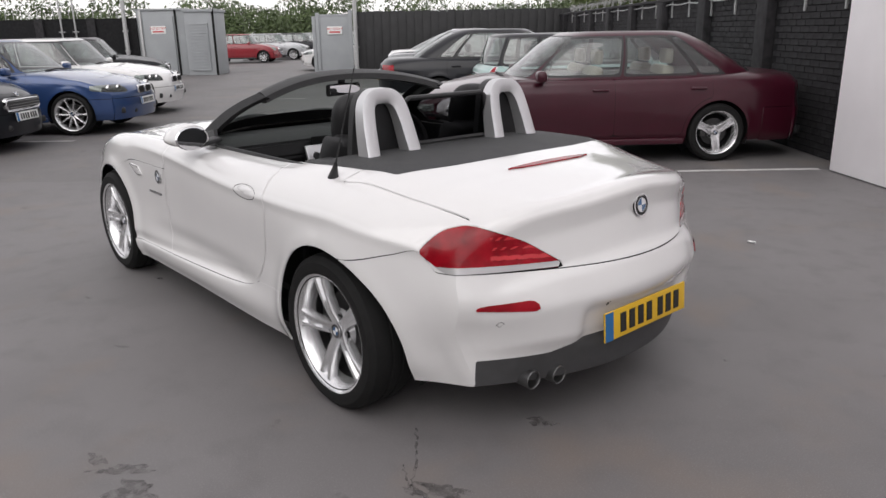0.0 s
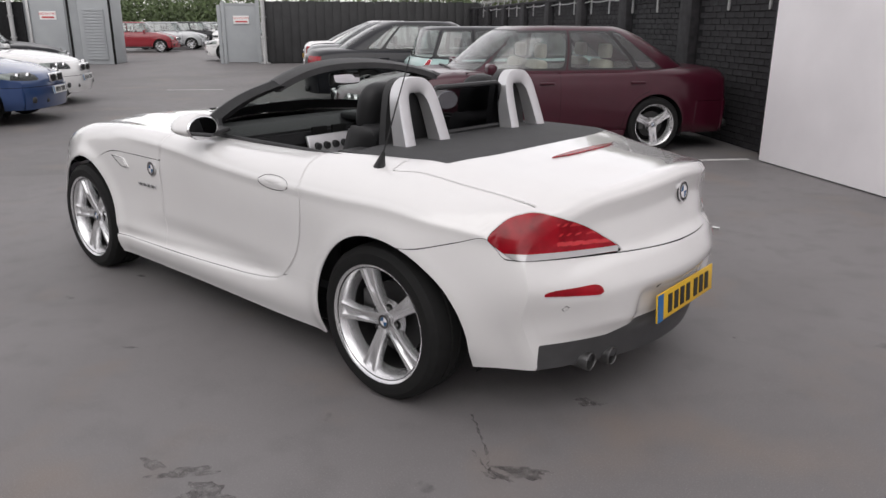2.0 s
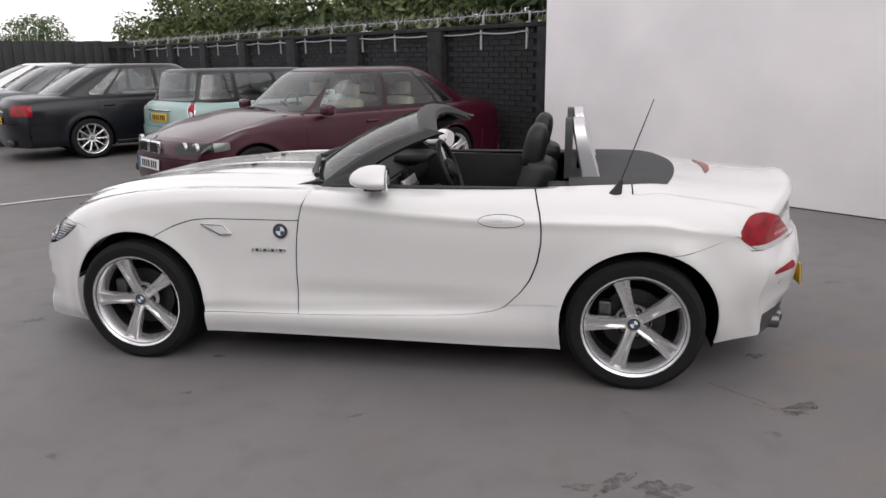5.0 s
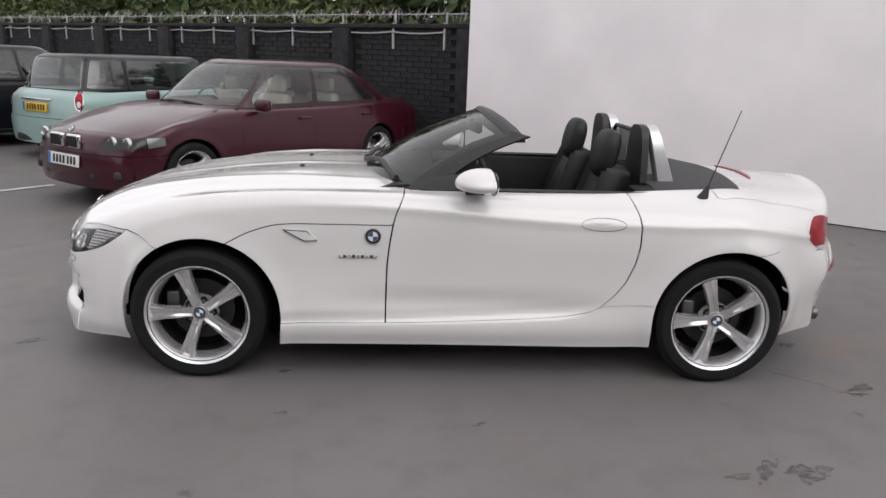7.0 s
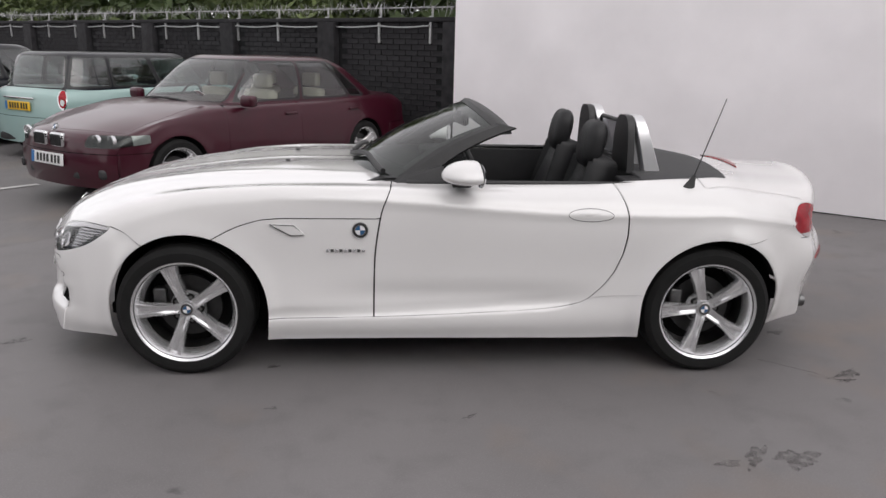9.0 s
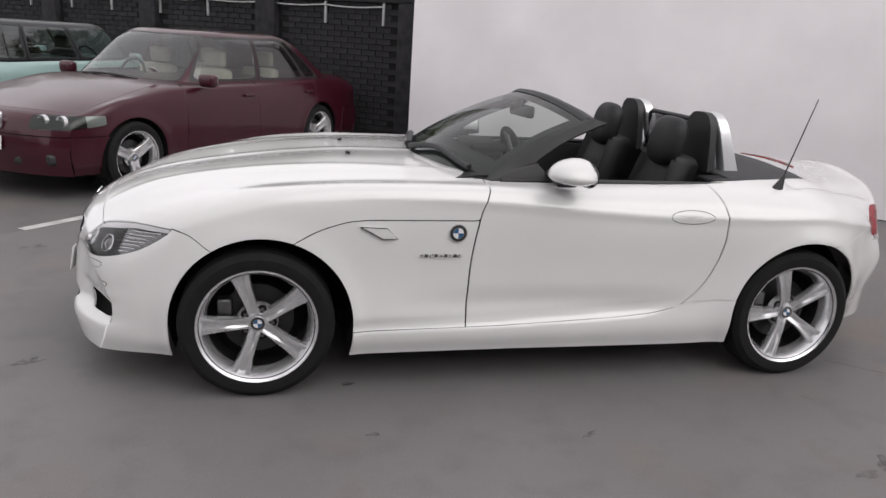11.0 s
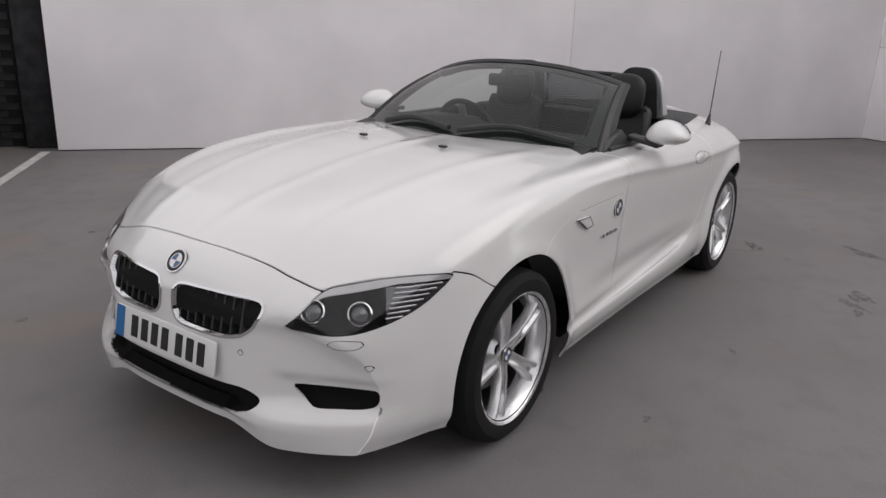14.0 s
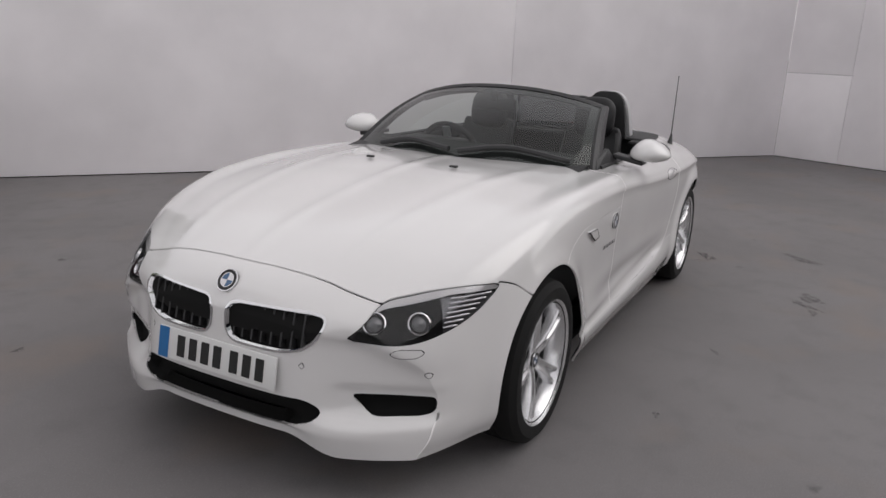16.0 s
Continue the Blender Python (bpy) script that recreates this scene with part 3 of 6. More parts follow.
    # tail: boot face leaning forward, bumper corners standing proud
    x -= step(x, 1.60, 1.95) * 0.012 * step(z, 0.64, 0.90)
    x += step(x, 1.55, 1.80) * (0.008 + 0.044 * step(y, 0.36, 0.68)) * np.exp(-((z - 0.545) / 0.105)**2)
    x -= np.where(x > 1.5, 0.030 * box1(y, -1, 0.31, 0.012) * box1(z, 0.36, 0.50, 0.010), 0)
    return Skin.grid(full)


def roadster():
    car = thing("roadster_car", Matrix(), "white open two-seat roadster with silver star-spoke wheels, roof down", "car")
    W = M["white"]
    sk = roadster_skin()
    if sk.N[np.argmax(sk.P[:, 1])][1] < 0:
        sk = Skin(sk.P, -sk.N, [tuple(reversed(f)) for f in sk.F])
    sk.N[sk.P[:, 1] < 1e-6, 1] = 0
    sk.N /= np.maximum(np.linalg.norm(sk.N, axis=1, keepdims=True), 1e-9)
    whole = sk
    X, Y, Z = (lambda P: P[:, 0]), (lambda P: P[:, 1]), (lambda P: P[:, 2])
    G = 0.0038

    def arch(cx, r):
        return lambda P: np.where(P[:, 1] > 0.45, np.hypot(P[:, 0] - cx, (P[:, 2] - 0.318) * np.where(P[:, 2] < 0.318, 0.60, 1.0)) - r, 1.0)
    for cx in (-1.230, 1.268):
        sk = sk.cut(arch(cx, 0.369 if cx < 0 else 0.362))[1]
    shell = sk.offset(-0.012)

    # the opening of the cabin, with the roof cover behind it
    def opening(P):
        x, y = P[:, 0], np.abs(P[:, 1])
        front = (-0.50 + 0.26 * (y / 0.68)**2) - x
        side = y - np.interp(x, [-0.5, -0.2, 0.5, 0.95, 1.2, 1.45], [0.68, 0.695, 0.705, 0.69, 0.655, 0.60])
        back = x - (1.47 - 0.10 * (y / 0.66)**2)
        r = np.maximum(np.maximum(front, side), back)
        return np.where(P[:, 2] > 0.8, r, 1.0)
    top, sk = sk.cut(opening)
    shell = shell.cut(opening)[1]
    shell = shell.cut(lambda P: np.where((np.abs(P[:, 0]) > 1.5) & (P[:, 2] < np.where(P[:, 0] > 0, 0.635, 0.54)), -1.0, 1.0))[1]
    shell.mirror().make("inner_shell", M["gap"], car, "dark inner body behind the panel gaps", 0)
    cover = top.cut(lambda P: P[:, 0] - 0.93)[1]
    cover.mirror().make("roof_cover", M["fabric"], car, "black fabric cover over the folded roof", 0.012)

    def split(s, fn, g=G):
        a = s.cut(lambda P: fn(P) + g)[0]
        b = s.cut(lambda P: fn(P) - g)[1]
        return a, b
    # lamps
    hl = poly_fn([(-1.53, 0.545), (-1.18, 0.556), (-0.93, 0.612), (-0.755, 0.705), (-1.02, 0.712), (-1.34, 0.672)], lambda P: P[:, 0] + P[:, 1], Z)
    head, sk = split(sk, lambda P: np.where((P[:, 0] < -1.42) & (P[:, 1] > 0.3), hl(P), 1.0), 0.0015)
    tl = poly_fn([(0.915, 0.722), (1.05, 0.652), (1.66, 0.656), (1.40, 0.772), (1.18, 0.818), (1.03, 0.795)], lambda P: P[:, 0] - P[:, 1], Z)
    tail, sk = split(sk, lambda P: np.where((P[:, 0] > 1.55) & (P[:, 1] > 0.25), tl(P), 1.0), 0.0015)
    # nose openings
    kid = poly_fn([(0.022, 0.552), (0.032, 0.515), (0.060, 0.492), (0.18, 0.486), (0.29, 0.494), (0.350, 0.518), (0.382, 0.555), (0.400, 0.598), (0.392, 0.622), (0.362, 0.634), (0.20, 0.638), (0.052, 0.631), (0.028, 0.608)], Y, Z)
    nose = lambda f: (lambda P: np.where(P[:, 0] < -1.6, f(P), 1.0))
    kidney, sk = sk.cut(nose(kid))
    low = poly_fn([(-0.4, 0.252), (0.30, 0.256), (0.385, 0.285), (0.40, 0.310), (0.35, 0.352), (-0.4, 0.352)], Y, Z)
    lower, sk = sk.cut(nose(low))
    fog = poly_fn([(0.50, 0.318), (0.525, 0.301), (0.690, 0.306), (0.708, 0.318), (0.712, 0.370), (0.455, 0.370)], Y, Z)
    fogs, sk = sk.cut(nose(fog))
    # tail openings
    dif = lambda P: np.where(P[:, 0] > 1.6, np.maximum(P[:, 2] - np.interp(P[:, 1], [0, 0.30, 0.42, 0.64], [0.385, 0.375, 0.338, 0.325]), P[:, 1] - 0.645), 1.0)
    diff, sk = sk.cut(dif)
    # panels
    door_f = spline([0.17, 0.29, 0.53, 0.78, 0.88, 0.96], [-0.372, -0.373, -0.370, -0.340, -0.305, -0.265])
    door_r = lambda z: np.interp(z, [0.17, 0.327, 0.36, 0.396, 0.45, 0.513, 0.60, 0.693, 0.76, 0.827, 0.90, 0.96], [0.60, 0.60, 0.625, 0.669, 0.722, 0.767, 0.800, 0.816, 0.816, 0.808, 0.785, 0.757])
    seam = spline([-1.62, -1.58, -1.51, -1.42, -1.30, -1.20, -1.11, -0.97, -0.87, -0.78, -0.30], [0.722, 0.711, 0.689, 0.631, 0.60, 0.60, 0.664, 0.731, 0.757, 0.763, 0.764])
    nose_edge = lambda y: np.interp(y, [0, 0.2, 0.4, 0.5, 0.56, 0.62, 0.9], [-1.915, -1.908, -1.892, -1.876, -1.862, -1.875, -1.90])
    lamp_top = lambda P: np.where((P[:, 0] < -1.56) & (P[:, 1] > 0.5), np.interp(P[:, 0] + P[:, 1], [-1.45, -1.34, -1.02, -0.755, -0.70], [0.60, 0.664, 0.704, 0.700, 0.60]) - P[:, 2], -1.0)
    bonnet_fn = lambda P: np.maximum(np.maximum(np.where(P[:, 0] > -1.70, seam(P[:, 0]) - P[:, 2] - 5.0 * np.clip(-1.575 - P[:, 0], 0, 1), -1.0), np.maximum(nose_edge(P[:, 1]) - P[:, 0], lamp_top(P))), np.maximum(P[:, 0] - door_f(P[:, 2]), 0.60 - P[:, 2]))
    bonnet, sk = split(sk, bonnet_fn, 0.0028)
    sill_z = spline([-0.95, -0.3, 0.1, 0.45, 0.60, 0.68, 0.95], [0.286, 0.294, 0.310, 0.332, 0.358, 0.388, 0.405])
    sill, sk = split(sk, lambda P: np.maximum(np.maximum(P[:, 2] - sill_z(P[:, 0]), P[:, 0] - 1.1), -1.1 - P[:, 0]), 0.0014)
    door_fn = lambda P: np.maximum(np.maximum(door_f(P[:, 2]) - P[:, 0], P[:, 0] - door_r(P[:, 2])), 0.25 - P[:, 2])
    door, sk = split(sk, door_fn)
    fender, sk = split(sk, lambda P: np.maximum(P[:, 0] + 0.3, -1.245 - P[:, 0]))
    front, sk = split(sk, lambda P: P[:, 0] + 1.245)
    rb = spline([1.30, 1.41, 1.606, 1.68, 1.76, 1.95], [0.655, 0.660, 0.705, 0.725, 0.655, 0.652])
    rear, sk = split(sk, lambda P: np.maximum(P[:, 2] - rb(P[:, 0]), 1.30 - P[:, 0]), 0.0022)
    boot, quarter = split(sk, lambda P: np.maximum(P[:, 1] - np.interp(P[:, 0], [1.25, 1.29, 1.795, 1.80], [0.75, 0.735, 0.615, 0.90]), 1.22 - P[:, 0]))
    bonnet.mirror().make("bonnet", W, car)
    front.mirror().make("front_bumper", W, car)
    rear.mirror().make("rear_bumper", W, car)
    boot.mirror().make("boot_lid", W, car)
    diff.mirror().make("diffuser", M["diffuser"], car, "dark grey plastic rear diffuser")
    for s, flip in (("near", True), ("far", False)):
        q = (lambda k: k.flip_y()) if flip else (lambda k: k)
        sg = -1 if flip else 1
        d = q(door).make("door", W, car)
        q(sill).make("sill", W, car)
        q(fender).make("front_wing", W, car)
        q(quarter).make("rear_wing", W, car)
        # door handle: a smooth pull bar over a shallow cup
        bm = bmesh.new()
        bmesh.ops.create_uvsphere(bm, u_segments=24, v_segments=12, radius=1, matrix=Matrix.LocRotScale((0.635, sg * 0.862, 0.795), None, (0.098, 0.022, 0.022)))
        part("handle", bm, W, d)
        ring = []
        for a in np.linspace(0, 2 * math.pi, 29)[:-1]:
            rx, rz = 0.635 + 0.106 * math.cos(a), 0.792 + 0.030 * math.sin(a)
            near = np.exp(-((door.P[:, 0] - rx)**2 + (door.P[:, 2] - rz)**2) / 0.010**2) + 1e-12
            ring.append((rx, sg * (float((near * door.P[:, 1]).sum() / near.sum()) + 0.0005), rz))
        tube("handle_seam", ring, 0.0013, M["gap"], d, "", True, 5)
        # side vent and badge on the wing
        gv = [(-0.846, sg * 0.868, 0.738), (-0.80, sg * 0.868, 0.735), (-0.736, sg * 0.866, 0.733), (-0.69, sg * 0.864, 0.688), (-0.75, sg * 0.864, 0.684)]
        bm = bmesh.new()
        vs = [bm.verts.new(p) for p in gv] + [bm.verts.new((p[0] + 0.01, sg * 0.845, p[2])) for p in gv]
        bm.faces.new(vs[:5])
        for k in range(5):
            bm.faces.new((vs[k], vs[(k + 1) % 5], vs[5 + (k + 1) % 5], vs[5 + k]))
        bmesh.ops.recalc_face_normals(bm, faces=bm.faces)
        bmesh.ops.bevel(bm, geom=list(bm.edges), offset=0.004, segments=2, affect="EDGES")
        part("side_vent", bm, W, car, "white side vent insert")
        tube("vent_seam", [(p[0], p[1] * 0.9985, p[2]) for p in gv], 0.0016, M["gap"], car, "", True, 5)
        roundel(Matrix.Translation((-0.435, sg * 0.856, 0.712)) @ pose(0, 0, 0, 90 if sg < 0 else -90, 0, 0), 0.037, car)
        for k in range(9):
            boxpart("lettering", (-0.585 + k * 0.0205, sg * 0.857, 0.614), (0.014, 0.004, 0.014), M["steel" if k % 2 else "alloy"], car, "small chrome model lettering as bars", 0.001)
        # headlamp: dark pod with two projectors, a clear indicator and a light brow
        H = q(head)
        pod = H.offset(-0.012).make("headlight", M["lampblack"], car, "dark headlamp with twin round projectors", 0.03)
        wz = lambda P: P[:, 0] + np.abs(P[:, 1])
        brow = H.cut(lambda P: np.interp(wz(P), [-1.5, -1.34, -1.02, -0.75], [0.60, 0.654, 0.690, 0.690]) - P[:, 2])[0]
        brow.offset(-0.006).make("brow", M["lampclear"], pod, "silver brow trim", 0.004)
        ind = H.cut(lambda P: -(wz(P) + 1.08))[0].cut(lambda P: P[:, 2] - 0.682)[0]
        ind.offset(-0.008).make("indicator", M["lampmid"], pod, "dark glass indicator with silver bars", 0.004)
        for yy in (0.535, 0.645):
            k = int(np.argmin(np.hypot(np.abs(H.P[:, 1]) - yy, H.P[:, 2] - 0.612)))
            nrm = Vector(H.N[k])
            at = Matrix.Translation(Vector(H.P[k]) - nrm * 0.010) @ nrm.to_track_quat("-Y", "Z").to_matrix().to_4x4()
            bm = lathe([(0.030, 0.004), (0.033, -0.006), (0.037, -0.004), (0.039, 0.012)], 28)
            bm.transform(at)
            part("projector_ring", bm, M["chrome"], pod)
            bm = lathe([(0.0, -0.008), (0.016, -0.004), (0.027, 0.006), (0.031, 0.012)], 24)
            bm.transform(at)
            part("projector", bm, M["lampglass"], pod, "dark glass projector")
        for k in range(7):
            zc, x0, x1 = 0.594 + k * 0.0135, -1.085 + 0.008 * k, -1.01 + 0.030 * k
            bar = []
            for w in np.linspace(x0, x1, 9):
                near = np.exp(-((wz(H.P) - w)**2 + (H.P[:, 2] - zc)**2) / 0.010**2) + 1e-12
                c = (near[:, None] * (H.P - H.N * 0.005)).sum(0) / near.sum()
                bar.append((c[0], c[1], zc + 0.03 * (w - x0)))
            tube("indicator_bar", bar, 0.0034, M["chrome"], pod, "", False, 6)
        glassH = H.make("lens", M["glasslens"], pod, "clear lens", 0)
        glassH.visible_shadow = False
        # tail lamp
        T = q(tail)
        tp = T.make("tail_light", M["lampred"], car, "red wraparound tail light with clear lower strip", 0.02)
        T.cut(lambda P: P[:, 2] - 0.676)[0].offset(0.003).make("clear_strip", M["lampclear"], tp, "clear strip", 0.004)
        for zz, hh in ((0.770, 0.006), (0.735, 0.005), (0.702, 0.008)):
            T.cut(lambda P: np.abs(P[:, 2] - zz - 0.02 * (np.abs(P[:, 1]) - 0.55)) - hh)[0].cut(lambda P: 1.76 - P[:, 0])[0].cut(lambda P: np.abs(P[:, 1]) - 0.60)[0].offset(0.002).make("light_bar", M["lampred2"], tp, "", 0.003)
        # rear reflector and parking sensors
        R = q(rear)
        R.cut(poly_fn([(0.485, 0.522), (0.70, 0.530), (0.68, 0.545), (0.50, 0.563)], lambda P: np.abs(P[:, 1]), Z))[0].cut(lambda P: 1.6 - P[:, 0])[0].offset(0.004).make("reflector", M["lampred"], car, "red reflector strip", 0.006)
        Fb = q(front)
        for src, cy, cz, rr in ((R, 0.60, 0.475, 0.012), (R, 0.22, 0.50, 0.012), (Fb, 0.69, 0.452, 0.011), (Fb, 0.33, 0.462, 0.011)):
            for nm, r0, mt in (("sensor_ring", rr, M["gap"]), ("sensor", rr - 0.002, W)):
                s2 = src.cut(lambda P: np.where(np.abs(P[:, 0]) > 1.5, np.hypot(np.abs(P[:, 1]) - cy, P[:, 2] - cz) - r0, 1.0))[0]
                s2.offset(0.0012 if nm == "sensor" else 0.0006).make(nm, mt, car, "", 0)
        # washer flap outline
        fl = poly_fn([(0.575, 0.510), (0.675, 0.512), (0.685, 0.538), (0.60, 0.543)], lambda P: np.abs(P[:, 1]), Z)
        ring = Fb.cut(nose(fl))[0].cut(nose(lambda P: fl(P) + 0.002))[1]
        ring.offset(0.0006).make("washer_flap_seam", M["gap"], car, "", 0)
        # fog opening recess and kidney grille
        q(fogs).offset(-0.035).make("bumper_vent", M["gap"], car, "black plastic bumper vent", -0.035)
        kd = q(kidney).offset(-0.030).make("kidney_grille", M["gap"], car, "chrome-framed kidney grille with black slats", -0.03)
        rim_ring = q(kidney).cut(nose(lambda P: kid(P * np.array([1, 1 if sg > 0 else -1, 1])) + 0.009))[1]
        rim_ring.offset(0.004).make("chrome_frame", M["chrome"], kd, "chrome frame", 0.02)
        for k in range(8):
            yy = 0.056 + k * 0.0385
            xx = -2.04 + 0.27 * (yy / 0.8)**3.2 + 0.016
            boxpart("slat", (xx + 0.012, sg * yy, 0.562), (0.030, 0.007, 0.115), M["plastic"], kd, "", 0, Matrix.Rotation(radians(14), 4, "Y"))
        # mirror
        mi = boxpart("door_mirror", (0.03, sg * 0.775, 0.935), (0.09, 0.16, 0.022), M["plastic"], car, "white door mirror on a black stalk", 0.008, Matrix.Rotation(radians(10 * -sg), 4, "X"))
        bm = bmesh.new()
        bmesh.ops.create_uvsphere(bm, u_segments=32, v_segments=20, radius=1)
        for v in bm.verts:
            v.co.x = max(v.co.x, -1.0) if v.co.x < 0.35 else 0.35 + (v.co.x - 0.35) * 0.12
            v.co = Vector((v.co.x * 0.125, v.co.y * (0.100 - 0.020 * v.co.z), v.co.z * (0.068 if v.co.z > 0 else 0.046) * (1.0 + 0.12 * v.co.y * -sg)))
        bm.transform(Matrix.Translation((0.055, sg * 0.872, 0.972)) @ Matrix.Rotation(radians(-10 * sg), 4, "Z"))
        part("mirror_shell", bm, W, mi)
        bm = lathe([(0.0, 0.0), (0.92, 0.0), (1.0, 0.02)], 32)
        bm.transform(Matrix.Translation((0.112, sg * 0.868, 0.972)) @ Matrix.Rotation(radians(-10 * sg), 4, "Z") @ Matrix.Diagonal((0.3, 0.088, 0.056, 1)) @ Matrix.Rotation(radians(90), 4, "Z"))
        part("mirror_glass", bm, M["mirror"], mi)
    lower.offset(-0.05).mirror().make("lower_grille", M["gap"], car, "black lower air intake", -0.05)
    # wheels with dark arch liners
    for cx, cy in ((-1.248, 0.755), (1.248, 0.775)):
        for sg in (-1, 1):
            m = pose(cx, sg * cy, 0.315, 0, 0, 0 if sg < 0 else 180)
            wheel("wheel", car, m, 0.317, 0.240, 0.225)
            bm = lathe([(0.380, 0.0), (0.380, -0.30), (0.05, -0.30)], 48)
            bmesh.ops.delete(bm, geom=[f for f in bm.faces if f.calc_center_median().z < -0.16], context="FACES")
            bmesh.ops.reverse_faces(bm, faces=bm.faces)
            bm.transform(Matrix.Translation((-1.230 if cx < 0 else 1.268, sg * 0.72, 0.318)) @ (Matrix.Rotation(math.pi, 4, "Z") if sg > 0 else Matrix()) @ Matrix.Diagonal((1, -1, 1, 1)))
            part("arch_liner", bm, M["gap"], car, "black wheel arch liner")
    boxpart("underbody", (0, 0, 0.22), (3.4, 1.05, 0.06), M["gap"], car, "dark underbody", 0.01)
    boxpart("floor_pan", (0.05, 0, 0.21), (1.55, 1.56, 0.05), M["gap"], car, "", 0.01)
    boxpart("rear_pan", (1.68, 0, 0.30), (0.24, 1.00, 0.10), M["gap"], car, "", 0.01)
    # bonnet badge, boot badge, rear lettering
    def on_skin(y, z, end):
        """The body's x at a place across and up, at the nose (-1) or the tail (1)."""
        Q = whole.P[whole.P[:, 0] * end > 1.2]
        k = np.argsort(np.hypot(Q[:, 1] - abs(y), Q[:, 2] - z))[:4]
        return float(Q[k, 0].mean())
    roundel(Matrix.Translation((on_skin(0, 0.672, -1) - 0.002, 0, 0.674)) @ pose(0, 0, 0, 0, -52, 0) @ pose(0, 0, 0, 0, 0, 90), 0.040, car)
    roundel(Matrix.Translation((on_skin(0, 0.822, 1) + 0.004, 0, 0.822)) @ pose(0, 0, 0, 84, 0, 90), 0.041, car)
    for k in range(3):
        boxpart("lettering", (on_skin(0.40 + k * 0.035, 0.805, 1) + 0.002, 0.40 + k * 0.035, 0.805), (0.004, 0.026, 0.034), M["chrome"], car, "", 0.001, Matrix.Rotation(radians(24), 4, "Z"))
    # number plates
    plate(pose(on_skin(0, 0.43, -1) - 0.010, 0, 0.428, 80, 0, -90), 0.52, 0.111, M["platewhite"], car)
    plate(pose(on_skin(0, 0.43, 1) + 0.022, 0, 0.418, 86, 0, 90), 0.52, 0.111, M["yellow"], car)
    # brake strip on the boot, washer jets on the bonnet
    b2 = boot.mirror().cut(lambda P: np.maximum(np.abs(P[:, 0] - (1.635 - 0.035 * (P[:, 1] / 0.3)**2)) - 0.017 * (1.05 - np.abs(P[:, 1] / 0.25)**3), np.abs(P[:, 1]) - 0.245))[0]
    b2.offset(0.006).make("brake_light_strip", M["lampred"], car, "red high brake light strip", 0.012)
    for sg in (-1, 1):
        boxpart("washer_jet", (-0.835, sg * 0.22, 0.939), (0.022, 0.035, 0.010), M["plastic"], car, "", 0.003)
    # exhaust
    for yy in (-0.47, -0.37):
        bm = lathe([(0.030, 0.12), (0.034, 0.11), (0.036, 0.0), (0.033, -0.003), (0.030, 0.0), (0.030, 0.10), (0.0, 0.10)], 24)
        bm.transform(Matrix.Translation((1.965 if yy < -0.4 else 2.0, yy, 0.236)) @ Matrix.Rotation(radians(90), 4, "Z"))
        part("exhaust_pipe", bm, M["steel"], car, "steel exhaust tail pipe")
    # aerial
    bm = lathe([(0.0, 0.0), (0.020, 0.002), (0.016, 0.02), (0.008, 0.06), (0.006, 0.075)], 14)
    bm.transform(Matrix.Translation((1.14, -0.742, 0.893)) @ Matrix.Rotation(radians(20), 4, "Y") @ Matrix.Diagonal((1.6, 1, 1, 1)) @ Matrix.Rotation(radians(90), 4, "X"))
    ae = part("aerial", bm, M["plastic"], car, "black whip aerial")
    tube("whip", [(1.16, -0.742, 0.95), (1.29, -0.720, 1.325)], 0.0038, M["plastic"], ae, "", False, 6, 0.6)

    # windscreen with its black frame
    def ws(u, v):
        """u across -1..1, v up 0..1."""
        bx = -0.515 + 0.235 * abs(u)**2.2
        by, bz = 0.685 * u, 0.925 - 0.028 * u * u
        tx = 0.135 + 0.095 * abs(u)**2.0
        ty, tz = 0.555 * u, 1.250 - 0.080 * abs(u)**2.3
        c = 0.030 * math.sin(math.pi * v)
        return Vector((bx + (tx - bx) * v - c * 0.5, by + (ty - by) * v, bz + (tz - bz) * v + c))
    wsf = new("windscreen")
    wsf.parent = car
    wsf["label"] = "windscreen in a black frame"
    N, K = 28, 12
    V = [ws(-0.975 + 1.95 * i / N, 0.02 + 0.94 * j / K) for j in range(K + 1) for i in range(N + 1)]
    F = [(j * (N + 1) + i, j * (N + 1) + i + 1, (j + 1) * (N + 1) + i + 1, (j + 1) * (N + 1) + i) for j in range(K) for i in range(N)]
    g = obj("pane", V, F, M["glassclear"], wsf, "clear windscreen glass", True)
    g.visible_shadow = False
    F2 = [f for k, f in enumerate(F) if k // N >= K - 1 or k % N in (0, N - 1) or k // N < 2]
    obj("dark_border", [v + Vector((0.004, 0, -0.003)) for v in V], F2, M["plastic"], wsf, "", True)
    tops = [ws(-1.0 + 2 * i / 24, 1.0) for i in range(25)]
    bm = bmesh.new()
    rings = []
    for i, p in enumerate(tops):
        k = 0.055 if 1 < i < 23 else 0.05
        prof = [(-0.030, -0.006), (-0.010, 0.008), (0.02, 0.006), (k + 0.012, -0.012), (k + 0.018, -0.042), (0.02, -0.046), (-0.02, -0.030)]
        rings.append([bm.verts.new(p + Vector((a, 0, b))) for a, b in prof])
    for A, B in zip(rings, rings[1:]):
        for j in range(7):
            bm.faces.new((A[j], A[(j + 1) % 7], B[(j + 1) % 7], B[j]))
    bm.faces.new(rings[0])
    bm.faces.new(rings[-1][::-1])
    bmesh.ops.recalc_face_normals(bm, faces=bm.faces)
    part("header_rail", bm, M["plastic"], wsf, "black header rail")
